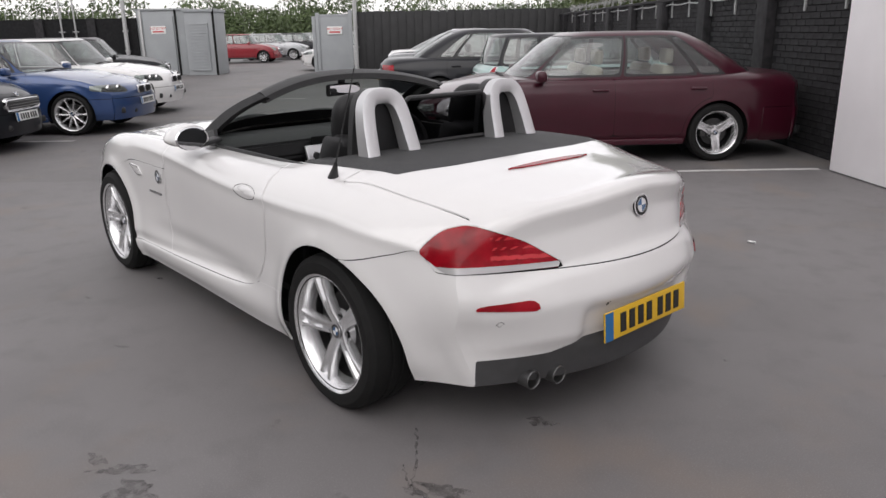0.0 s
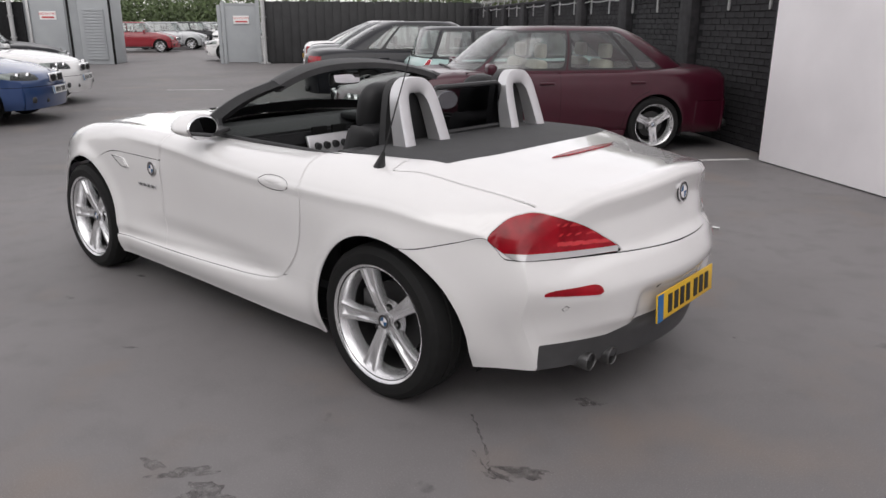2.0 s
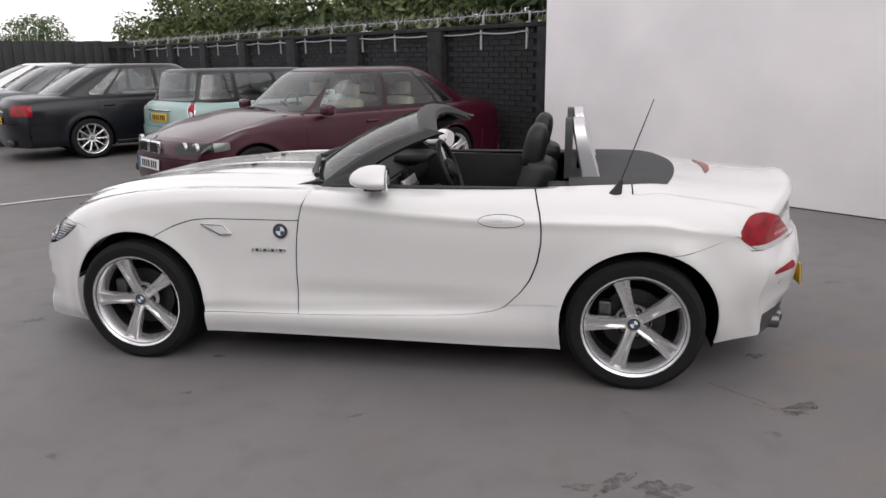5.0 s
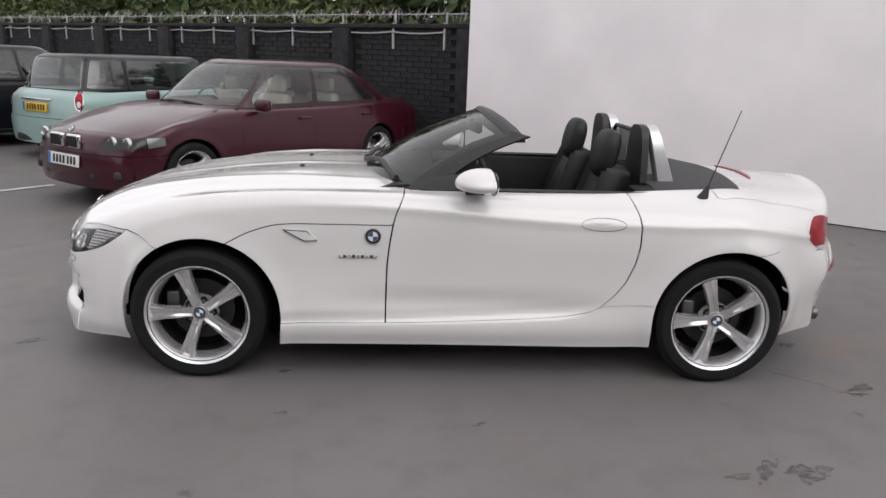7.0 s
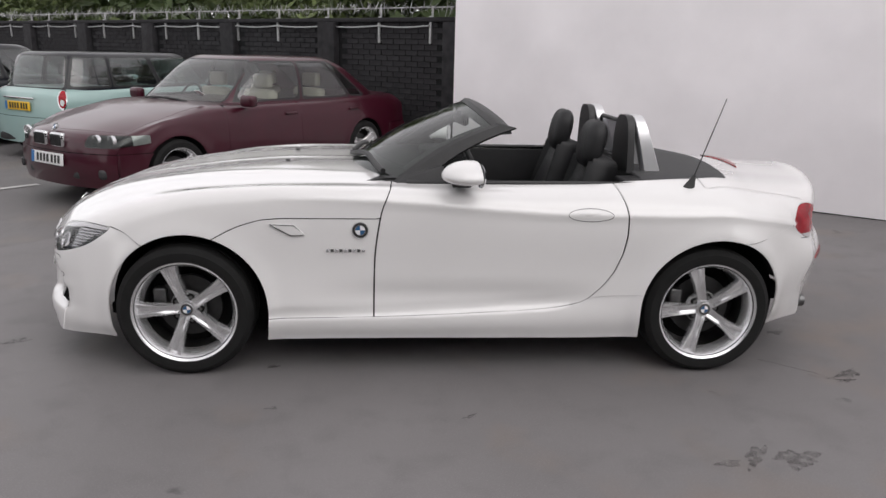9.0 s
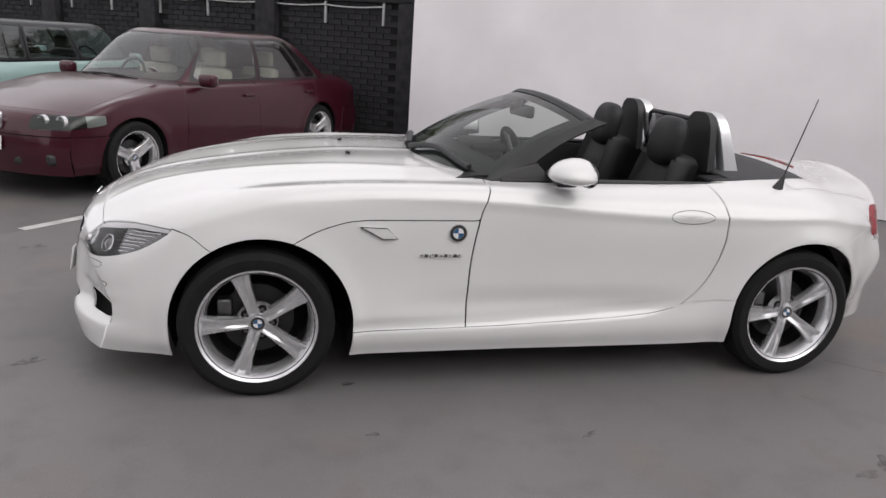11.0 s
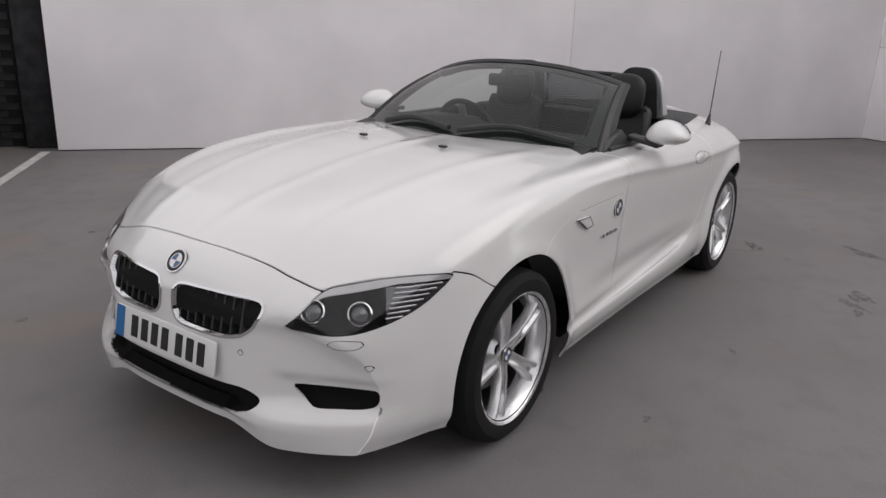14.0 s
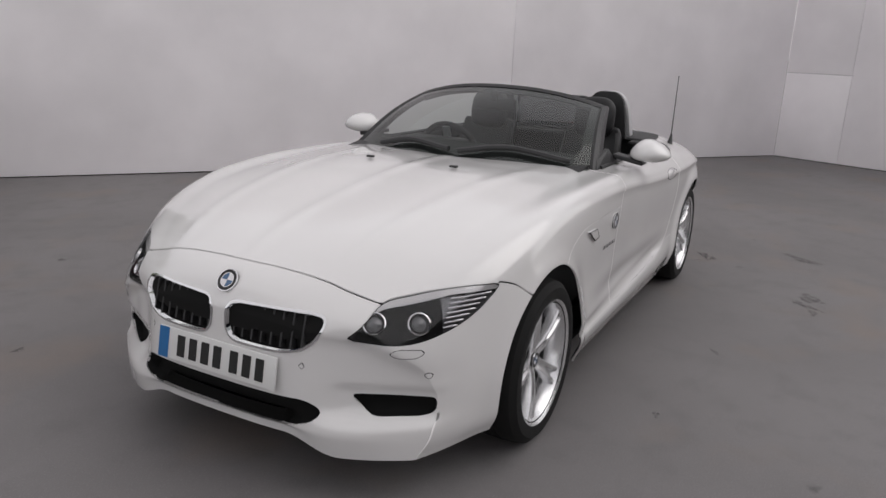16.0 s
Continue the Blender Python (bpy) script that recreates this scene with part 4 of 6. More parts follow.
    for sg in (-1, 1):
        bm = bmesh.new()
        rings = []
        for v in np.linspace(0.0, 1.0, 14):
            p = ws(sg * 1.0, v)
            w = 0.085 + 0.02 * (1 - v)
            prof = [(-0.015, 0, 0.004), (0.02, 0.014, 0.006), (w, 0.010, -0.01), (w + 0.008, -0.008, -0.018), (0.03, -0.030, -0.02), (-0.012, -0.020, -0.006)]
            rings.append([bm.verts.new(p + Vector((a, sg * b, c))) for a, b, c in prof])
        for A, B in zip(rings, rings[1:]):
            for j in range(6):
                bm.faces.new((A[j], A[(j + 1) % 6], B[(j + 1) % 6], B[j]))
        bm.faces.new(rings[0])
        bm.faces.new(rings[-1][::-1])
        bmesh.ops.recalc_face_normals(bm, faces=bm.faces)
        part("windscreen_pillar", bm, M["plastic"], wsf, "black windscreen pillar")
        # quarter trim where the pillar meets the door
        V3 = [(-0.27, sg * 0.70, 0.905), (0.02, sg * 0.715, 0.912), (-0.05, sg * 0.685, 0.985), (-0.22, sg * 0.68, 0.945)]
        obj("mirror_triangle", V3 + [(a, b - sg * 0.02, c) for a, b, c in V3], [(0, 1, 2, 3), (4, 7, 6, 5), (0, 4, 5, 1), (1, 5, 6, 2), (2, 6, 7, 3), (3, 7, 4, 0)], M["plastic"], wsf)
        # wipers
        ends = ((-0.10, 0.035), (-0.45, 0.12), (-0.86, 0.05)) if sg < 0 else ((0.62, 0.03), (0.35, 0.10), (-0.02, 0.045))
        wp = [ws(*p) + Vector((-0.012, 0, 0.020)) for p in smooth_line(ends, 14)]
        tube("wiper", wp, 0.014, M["plastic"], car, "black wiper")
    cow = [(ws(-1 + 2 * i / 20, 0.05) + Vector((0.01, 0, -0.012)), ws(-1 + 2 * i / 20, 0.0) + Vector((-0.03, 0, -0.018))) for i in range(21)]
    obj("scuttle", [p for a in cow for p in a], [(2 * i, 2 * i + 1, 2 * i + 3, 2 * i + 2) for i in range(20)], M["plastic"], car, "black scuttle panel", True)

    # cabin: tub, dash, door cards, seats, console, wheel
    boxpart("cabin_floor", (0.25, 0, 0.26), (1.5, 1.36, 0.04), M["carpet"], car)
    boxpart("rear_bulkhead", (1.02, 0, 0.60), (0.06, 1.36, 0.66), M["leather"], car, "", 0.02)
    for sg in (-1, 1):
        boxpart("door_card", (0.25, sg * 0.715, 0.62), (1.20, 0.035, 0.56), M["leather"], car, "black door card", 0.012)
        tube("belt_trim", [(x, sg * 0.703, 0.912) for x in np.linspace(-0.22, 0.93, 12)], 0.010, M["plastic"], car)
        boxpart("side_shelf", (0.95, sg * 0.62, 0.915), (0.24, 0.14, 0.03), M["leather"], car, "", 0.012)
    bm = bmesh.new()
    dash = [(-0.46, 0.90), (-0.30, 0.925), (-0.12, 0.915), (-0.02, 0.88), (0.0, 0.80), (-0.04, 0.72), (-0.10, 0.60), (-0.45, 0.58)]
    L = [bm.verts.new((x, -0.67, z)) for x, z in dash]
    Rr = [bm.verts.new((x, 0.67, z)) for x, z in dash]
    for k in range(len(dash)):
        j = (k + 1) % len(dash)
        bm.faces.new((L[k], L[j], Rr[j], Rr[k]))
    bm.faces.new(L[::-1])
    bm.faces.new(Rr)
    bmesh.ops.recalc_face_normals(bm, faces=bm.faces)
    bmesh.ops.bevel(bm, geom=list(bm.edges), offset=0.012, segments=2, affect="EDGES")
    da = part("dashboard", bm, M["leather"], car, "black dashboard")
    bm = bmesh.new()
    box(bm, (-0.02, 0.33, 0.925), (0.20, 0.34, 0.05), None, 0.022)
    part("instrument_hood", bm, M["leather"], da)
    boxpart("trim_panel", (0.035, -0.05, 0.800), (0.02, 0.30, 0.11), M["satin"], da, "satin silver trim with round dials", 0.006, Matrix.Rotation(radians(-18), 4, "Y"))
    for k in range(4):
        bm = lathe([(0.0, -0.012), (0.018, -0.012), (0.021, 0.0), (0.021, 0.02)], 18)
        bm.transform(Matrix.Translation((0.052, -0.145 + k * 0.063, 0.795)) @ Matrix.Rotation(radians(90), 4, "Z"))
        part("dial", bm, M["plastic"], da)
    for k in range(2):
        boxpart("air_vent", (0.012, -0.10 + k * 0.14, 0.872), (0.02, 0.10, 0.05), M["gap"], da, "", 0.004)
    boxpart("centre_console", (0.38, 0, 0.50), (0.85, 0.20, 0.34), M["leather"], car, "black centre console", 0.03)
    boxpart("console_trim", (0.14, 0, 0.675), (0.22, 0.13, 0.012), M["satin"], car, "", 0.004)
    bm = lathe([(0.0, -0.03), (0.02, -0.025), (0.026, 0.0), (0.014, 0.05), (0.010, 0.10)], 16)
    bm.transform(Matrix.Translation((0.18, 0, 0.78)) @ Matrix.Rotation(radians(-90), 4, "X"))
    part("gear_lever", bm, M["leather"], car)
    sw = new("steering_wheel")
    sw.parent = car
    sw.matrix_local = Matrix.Translation((0.20, 0.34, 0.845)) @ Matrix.Rotation(radians(68), 4, "Y")
    sw["label"] = "black leather steering wheel"
    tube("wheel_rim", [(0.178 * math.cos(a), 0.178 * math.sin(a), 0) for a in np.linspace(0, 2 * math.pi, 41)[:-1]], 0.017, M["leather"], sw, "", True, 10)
    for a in (0, math.pi, 1.57):
        boxpart("wheel_spoke", (0.09 * math.cos(a + 1.57), 0.09 * math.sin(a + 1.57), -0.01), (0.045, 0.16, 0.016), M["satin"] if abs(a - 1.57) < 0.1 else M["leather"], sw, "", 0.004, Matrix.Rotation(a, 4, "Z"))
    bm = lathe([(0.0, -0.03), (0.05, -0.028), (0.07, -0.005), (0.06, 0.03)], 24)
    bm.transform(Matrix.Rotation(radians(-90), 4, "X"))
    part("wheel_boss", bm, M["leather"], sw)
    for sg in (-1, 1):
        se = new("seat")
        se.parent = car
        se.matrix_local = pose(0, sg * 0.355, 0)
        se["label"] = "black leather sports seat with headrest"
        boxpart("cushion", (0.46, 0, 0.46), (0.50, 0.46, 0.16), M["leather"], se, "", 0.05, Matrix.Rotation(radians(-8), 4, "Y"))
        bm = bmesh.new()
        box(bm, (0, 0, 0.0), (0.13, 0.46, 0.60), None, 0.05)
        for v in bm.verts:
            v.co.y *= 1.0 - 0.32 * max(0, (v.co.z - 0.02) / 0.28)
            if abs(v.co.y) > 0.15:
                v.co.x -= 0.045
        bm.transform(Matrix.Translation((0.73, 0, 0.72)) @ Matrix.Rotation(radians(17), 4, "Y"))
        part("backrest", bm, M["leather"], se)
        bm = bmesh.new()
        bmesh.ops.create_uvsphere(bm, u_segments=24, v_segments=16, radius=1)
        for v in bm.verts:
            c = v.co
            v.co = Vector((math.copysign(abs(c.x)**0.8, c.x) * 0.058, math.copysign(abs(c.y)**0.65, c.y) * 0.125, math.copysign(abs(c.z)**0.7, c.z) * 0.125))
        bm.transform(Matrix.Translation((0.755, 0, 1.065)) @ Matrix.Rotation(radians(12), 4, "Y"))
        part("headrest", bm, M["leather"], se)
        # roll hoop: silver arch with a dark padded front
        hy = sg * 0.375
        arc = [(0, -0.112, -0.02), (0, -0.098, 0.12), (0, -0.080, 0.195), (0, -0.045, 0.228), (0, 0, 0.232), (0, 0.045, 0.228), (0, 0.080, 0.195), (0, 0.098, 0.12), (0, 0.112, -0.02)]
        ln = smooth_line(arc, 34)
        bm = bmesh.new()
        rings = []
        for i, p in enumerate(ln):
            a = ln[max(0, i - 1)]
            b = ln[min(len(ln) - 1, i + 1)]
            t = Vector(b - a).normalized()
            nrm = Vector((0, -t.z, t.y))
            lean = -0.22 * (0.25 - p[2])
            wd, th = 0.030 + 0.09 * (0.235 - p[2]) * 0.7, 0.032
            rings.append([bm.verts.new(Vector((0.962 - lean * 1.25 + dx * wd, hy + p[1], 0.955 + p[2])) - nrm * dn * th) for dx, dn in ((-1, 0.6), (-0.8, 1), (0.8, 1), (1, 0.6), (1, -0.6), (0.8, -1), (-0.8, -1), (-1, -0.6))])
        for A, B in zip(rings, rings[1:]):
            for j in range(8):
                bm.faces.new((A[j], A[(j + 1) % 8], B[(j + 1) % 8], B[j]))
        bmesh.ops.recalc_face_normals(bm, faces=bm.faces)
        ho = part("roll_hoop", bm, M["satin"], car, "satin silver roll hoop with black padding")
        bm = bmesh.new()
        inner = [Vector((0.905, hy + p[1] * 1.24, 0.957 + p[2] * 1.12)) for p in ln]
        A = [bm.verts.new(p) for p in inner]
        B = [bm.verts.new(p + Vector((0.035, 0, 0))) for p in inner]
        for k in range(len(A) - 1):
            bm.faces.new((A[k], A[k + 1], B[k + 1], B[k]))
        bm.faces.new(A[::-1])
        bm.faces.new(B)
        bmesh.ops.recalc_face_normals(bm, faces=bm.faces)
        part("padding", bm, M["plastic"], ho, "black padding", False)
    # wind deflector between the hoops
    bm = bmesh.new()
    box(bm, (0.975, 0, 1.06), (0.008, 0.50, 0.19))
    wd = part("wind_deflector", bm, M["mesh"], car, "dark mesh wind deflector in a black frame")
    tube("deflector_frame", [(0.975, -0.26, 0.96), (0.975, -0.245, 1.15), (0.975, -0.22, 1.165), (0.975, 0.22, 1.165), (0.975, 0.245, 1.15), (0.975, 0.26, 0.96)], 0.012, M["plastic"], wd, "", True, 8)
    # rear view mirror
    im = boxpart("rear_view_mirror", (0.10, 0.02, 1.150), (0.03, 0.24, 0.065), M["plastic"], car, "rear view mirror under the header", 0.014, Matrix.Rotation(radians(8), 4, "Z"))
    boxpart("mirror_face", (0.118, 0.02, 1.150), (0.004, 0.215, 0.05), M["mirror"], im, "", 0.001, Matrix.Rotation(radians(8), 4, "Z"))
    boxpart("mirror_stem", (0.085, 0.02, 1.195), (0.03, 0.035, 0.06), M["plastic"], im, "", 0.006)
    return car


roadster()


# ---------------- the yard: u runs along the brick wall, v towards it
UX, VX, O = Vector((-0.75, 0.66, 0)), Vector((0.66, 0.75, 0)), Vector((0.55, 6.0, 0))
UX.normalize()
VX.normalize()
YAW = math.degrees(math.atan2(VX.y, VX.x))


def yard(u, v, z=0.0):
    return O + UX * u + VX * v + Vector((0, 0, z))


def sheet(name, pts, z, material, label, category, kind="structure"):
    ob = obj(name, [(p[0], p[1], z) for p in pts], [tuple(range(len(pts)))], material)
    if ob.data.polygons[0].normal.z < 0:
        ob.data.flip_normals()
    return tagged(ob, label, category, kind=kind)


sheet("ground", [(-900, -900), (900, -900), (900, 900), (-900, 900)], -0.004, M["asphalt"], "old dark grey asphalt of a car yard", "ground")
a, b = yard(-0.18, -60), yard(-0.18, 6)
slab = bmesh.new()
vs = [slab.verts.new(p) for p in (a, b, b - UX * 40, a - UX * 40)]
f = slab.faces.new(vs)
bmesh.ops.recalc_face_normals(slab, faces=[f])
r = bmesh.ops.extrude_face_region(slab, geom=[f])
for v in r["geom"]:
    if isinstance(v, bmesh.types.BMVert):
        v.co.z = -0.03
bmesh.ops.recalc_face_normals(slab, faces=slab.faces)
tagged(part("pavement", slab, M["concrete"], None, "", False), "grey painted concrete paving with stains", "pavement", kind="structure")


def stain(x, y, rx, ry, rot, seed):
    """A flat ragged oil stain."""
    rnd = random.Random(seed)
    n = 40
    ph = [rnd.uniform(0, 6.28) for _ in range(4)]
    pts = []
    for k in range(n):
        t = 2 * math.pi * k / n
        q = 1 + 0.22 * math.sin(3 * t + ph[0]) + 0.16 * math.sin(5 * t + ph[1]) + 0.10 * math.sin(9 * t + ph[2]) + 0.08 * math.sin(14 * t + ph[3])
        px, py = rx * q * math.cos(t), ry * q * math.sin(t)
        c, s = math.cos(rot), math.sin(rot)
        pts.append((x + c * px - s * py, y + s * px + c * py))
    sheet("oil_stain", pts, 0.0012, M["spot"], "dark dried stain on the paving", "stain")


for args in ((1.91, -0.36, 0.055, 0.03, 0.4, 1), (1.99, -0.925, 0.085, 0.035, 0.5, 2), (1.93, -1.00, 0.05, 0.02, 0.2, 3), (1.30, -1.695, 0.09, 0.06, 0.3, 4), (1.14, -1.67, 0.10, 0.03, 0.9, 5), (1.01, -1.72, 0.05, 0.025, 0.1, 6), (-0.867, -0.772, 0.030, 0.016, 0.2, 7)):
    stain(*args)

# white board wall, in panels, with a second length turning towards the camera
WA, WB, WC = Vector((0.55, 5.60, 0)), Vector((8.85, -0.80, 0)), Vector((7.4, -4.4, 0))


def board_wall(name, p, q, cuts, height, label, back, split_z=None):
    d = (q - p)
    L = d.length
    d.normalize()
    nrm = Vector((d.y, -d.x, 0)) * back
    ang = math.atan2(d.y, d.x)
    core = boxpart(name, p + d * (L / 2) - nrm * 0.09 + Vector((0, 0, height / 2)), (L, 0.12, height), M["gap"], None, "", 0.004, Matrix.Rotation(ang, 4, "Z"))
    tagged(core, label, "wall", kind="structure")
    cuts = [0] + cuts + [L]
    for s, e in zip(cuts, cuts[1:]):
        levels = [0.010, split_z, height] if split_z and s == 0 else [0.010, height]
        for za, zb_ in zip(levels, levels[1:]):
            boxpart("panel", p + d * ((s + e) / 2) - nrm * 0.012 + Vector((0, 0, (za + zb_) / 2)), (e - s - 0.004, 0.024, zb_ - za - 0.004), M["wallwhite"], core, "", 0.002, Matrix.Rotation(ang, 4, "Z"))
    return core


board_wall("wall_white", WA, WB, [5.75], 4.6, "tall white painted board wall", 1)
# added dark wall, out of view: holds back low light and darkens reflections
bk = boxpart("unseen_shade_wall", (-3.0, -10.5, 2.4), (22.0, 0.3, 4.8), M["mortar"], None, "", 0.01)
tagged(bk, "unseen dark wall added to shade the yard and darken reflections", "wall", kind="structure")
board_wall("wall_return", WB, WC, [0.95], 4.6, "white painted return wall with a boarded door", 1, 1.27)


# ---------------- the other cars (nose towards -x, middle of the wheelbase at the origin)
def parked_car(name, m, label, paint, L, W, H, wb, fo, shape, wheels="multi", group="", interior="leather", grille="kidney", roof=None, rim=0.235, nu=90, zh=(0.60, 0.74), zt=(0.70, 0.86), plates=("platewhite", "yellow"), dark_lamps=False, cowl=0.285, wrap=0.30):
    car = thing(name, m, label, "car", group)
    P0 = M[paint]
    x0, x1 = -wb / 2 - fo, -wb / 2 - fo + L
    hatch = shape == "hatch"
    s = [0, 0.012, 0.05, 0.14, cowl, 0.45, 0.65, 0.80, 0.92, 0.975, 1.0]
    zb = 0.90 if H < 1.46 else 0.93
    top = [0.655, 0.705, 0.755, 0.850, zb + 0.045, zb + 0.05, zb + 0.05, zb + 0.07, zb + 0.06, zb + 0.030, 0.86] if not hatch else [0.60, 0.70, 0.78, 0.87, zb + 0.045, zb + 0.05, zb + 0.05, zb + 0.05, zb + 0.05, zb + 0.03, 0.86]
    st = [x0 + L * q for q in s]
    hw = W / 2
    u = np.concatenate([np.linspace(x0, x0 + 0.2, 10)[:-1], np.linspace(x0 + 0.2, x1 - 0.2, nu)[:-1], np.linspace(x1 - 0.2, x1, 10)])
    f = lambda ys: spline(st, ys)(u)
    end = np.array([0.86, 0.885, 0.93, 0.975, 0.995, 1.0, 1.0, 0.99, 0.965, 0.93, 0.91])
    T = np.array(top)
    rows = [(f(end * hw * 0.93), f([0.22] * 11)), (f(end * hw * 0.985), f([0.33] * 11)), (f(end * hw), f([0.56, 0.56, 0.57, 0.58, 0.58, 0.58, 0.58, 0.60, 0.60, 0.60, 0.60])),
            (f(end * hw * 0.975), f(np.minimum(T - 0.05, zb - 0.09))), (f(end * hw * np.array([0.72, 0.78, 0.80, 0.84, 0.87, 0.88, 0.88, 0.86, 0.82, 0.80, 0.80])), f(T - 0.03)), (f(end * hw * 0.42), f(T - 0.005)), (u * 0, f(T))]
    S = catmull(np.array([np.stack(r, -1) for r in rows]), 46)
    y, z = np.maximum(S[..., 0], 0), S[..., 1]
    y[-1] = 0
    fb = 0.26 if grille != "round" else 0.30
    sw = np.clip(1 - (u - x0) / 0.9, 0, 1)**1.4 * fb - np.clip(1 - (x1 - u) / 0.8, 0, 1)**1.4 * (0.16 if hatch else 0.33)
    x = u[None] + sw[None] * (y / hw)**2.6
    R = 0.317 if rim > 0.225 else 0.30
    for cx in (-wb / 2, wb / 2):
        d = np.hypot(x - cx, z - R)
        y = y + np.where(y > hw * 0.8, 0.012 * np.exp(-((d - R - 0.04) / 0.04)**2), 0)
    G = np.stack([x, y, z], -1).transpose(1, 0, 2)

    def cap(sec, sgn):
        out = []
        lo = np.minimum(sec[0, 2], sec[:, 2])
        for j in range(14):
            r = sec.copy()
            r[:, 2] += (lo - sec[:, 2]) * j / 13
            r[:, 0] += sgn * 0.03 * math.sin(math.pi * j / 13) * np.clip((sec[:, 2] - lo) / 0.4, 0, 1)
            out.append(r)
        return np.array(out)
    sk = Skin.grid(np.concatenate([cap(G[0], -1)[::-1][:-1], G, cap(G[-1], 1)[1:]]))
    if sk.N[np.argmax(sk.P[:, 1])][1] < 0:
        sk = Skin(sk.P, -sk.N, [tuple(reversed(q)) for q in sk.F])
    sk.N[sk.P[:, 1] < 1e-6, 1] = 0
    sk.N /= np.maximum(np.linalg.norm(sk.N, axis=1, keepdims=True), 1e-9)
    for cx in (-wb / 2, wb / 2):
        sk = sk.cut(lambda P: np.where(P[:, 1] > hw * 0.55, np.hypot(P[:, 0] - cx, P[:, 2] - R) - (R + 0.035), 1.0))[1]
    # the cabin's shape
    xw0, xw1 = x0 + L * cowl + 0.02, x0 + L * (cowl + (0.145 if not hatch else 0.11))
    xr0, xr1 = (x0 + L * 0.895, x0 + L * 0.715) if not hatch else (x1 - 0.08, x1 - (0.26 if roof else 0.40))
    if shape == "coupe":
        xr0, xr1 = x0 + L * 0.90, x0 + L * 0.64
    wb0, wt = hw * 0.90, hw * 0.74
    xa = lambda v: xw0 + (xw1 - xw0) * v**1.0
    xb = lambda v: xr0 + (xr1 - xr0) * v**(1.15 if not hatch else 1.3)
    ww = lambda v: wb0 + (wt - wb0) * v**1.25
    z0 = zb - 0.01
    v1 = 0.70 if not hatch else 0.78
    rings = [(v, 0.0, 0.0) for v in np.linspace(0, v1, 14)]
    for a_ in np.linspace(0, math.pi / 2, 12)[1:]:
        rings.append((v1 + (0.985 - v1) * math.sin(a_), (0.17 if not hatch else 0.10) * (1 - math.cos(a_)), 0.20 * (1 - math.cos(a_))))
    rings += [(0.990, 0.35, 0.40), (0.996, 0.60, 0.62), (1.0, 0.85, 0.85), (1.0, 0.999, 0.999)]
    th = np.linspace(0, math.pi, 61)
    rows = []
    for v, ix, iy in rings:
        a, b, w = xa(v), xb(v), ww(v)
        cxx, hx = (a + b) / 2, (b - a) / 2
        n = 5.5
        cx_, sy_ = -np.cos(th), np.sin(th)
        k = (np.abs(cx_)**n + np.abs(sy_)**n)**(-1 / n)
        py = sy_ * k * w * (1 - iy)
        px = cxx + cx_ * k * hx * (1 - ix)
        px = px + np.where(cx_ < 0, 1, -1) * 0.10 * (np.abs(py) / w)**2 * np.abs(cx_ * k)
        rows.append(np.stack([px, py, np.full_like(px, z0 + (H - z0) * v)], -1))
    gh = Skin.grid(np.array(rows))
    if gh.N[np.argmax(gh.P[:, 1])][1] < 0:
        gh = Skin(gh.P, -gh.N, [tuple(reversed(q)) for q in gh.F])
    vv = lambda P: np.clip((P[:, 2] - z0) / (H - z0), 0, 1)

    def tt(P):
        v = vv(P)
        return (P[:, 0] - xa(v)) / (xb(v) - xa(v))

    def side(t0, t1, lean0=0.0, lean1=0.0):
        def fn(P):
            v, t = vv(P), tt(P)
            r = np.maximum(np.maximum(0.13 - v, v - 0.86) * (H - z0), np.maximum(t0 + lean0 * v - t, t - t1 - lean1 * v) * 2.0)
            return np.where(np.abs(P[:, 1]) > ww(v) * np.where(v > v1, 0.74, 0.80), r, 1.0)
        return fn

    def screen(front):
        def fn(P):
            v = vv(P)
            ends = (P[:, 0] - xa(v) - 0.16) if front else (xb(v) - 0.16 - P[:, 0])
            r = np.maximum(np.maximum(0.10 - v, v - 0.89) * (H - z0), np.maximum(np.abs(P[:, 1]) - ww(v) * np.where(v > v1, 0.80 - 0.25 * (v - v1), 0.80), ends - np.clip(v - v1, 0, 1) * 0.5))
            return r
        return fn
    panes = []
    cuts = [(0.095, 0.395, -0.045, 0.01), (0.425, 0.705, 0.01, 0), (0.728, 0.825, 0, -0.05)] if not hatch else [(0.06, 0.40, -0.01, 0), (0.43, 0.70, 0, 0), (0.73, 0.93, 0, -0.02)]
    trims = []
    for c in cuts:
        p, gh = gh.cut(lambda P: side(*c)(P) - 0.022)
        p, rim_ = p.cut(side(*c))
        panes.append((p, True))
        trims.append(rim_)
    for fr in (True, False):
        p, gh = gh.cut(lambda P: screen(fr)(P) - 0.014)
        p, rim_ = p.cut(screen(fr))
        panes.append((p, False))
        trims.append(rim_)
    for k, t_ in enumerate(trims):
        for q in ((t_, t_.flip_y()) if k < len(cuts) else (t_.mirror(),)):
            q.make("window_seal", M["plastic"], car, "black rubber window seal", 0.006)
    pill = gh
    if roof:
        up, pill = gh.cut(lambda P: z0 + (H - z0) * 0.87 - P[:, 2])
        up.mirror().make("roof", M[roof], car, "", 0.01)
        pill.mirror().make("pillar_frame", M["black"], car, "", 0.01)
    else:
        pill.mirror().make("roof", P0, car, "", 0.01)
    for p, two in panes:
        if two:
            for q in (p, p.flip_y()):
                q.make("side_window", M["glassdark"], car, "", 0)
        else:
            p.mirror().make("screen", M["glassdark"], car, "", 0)
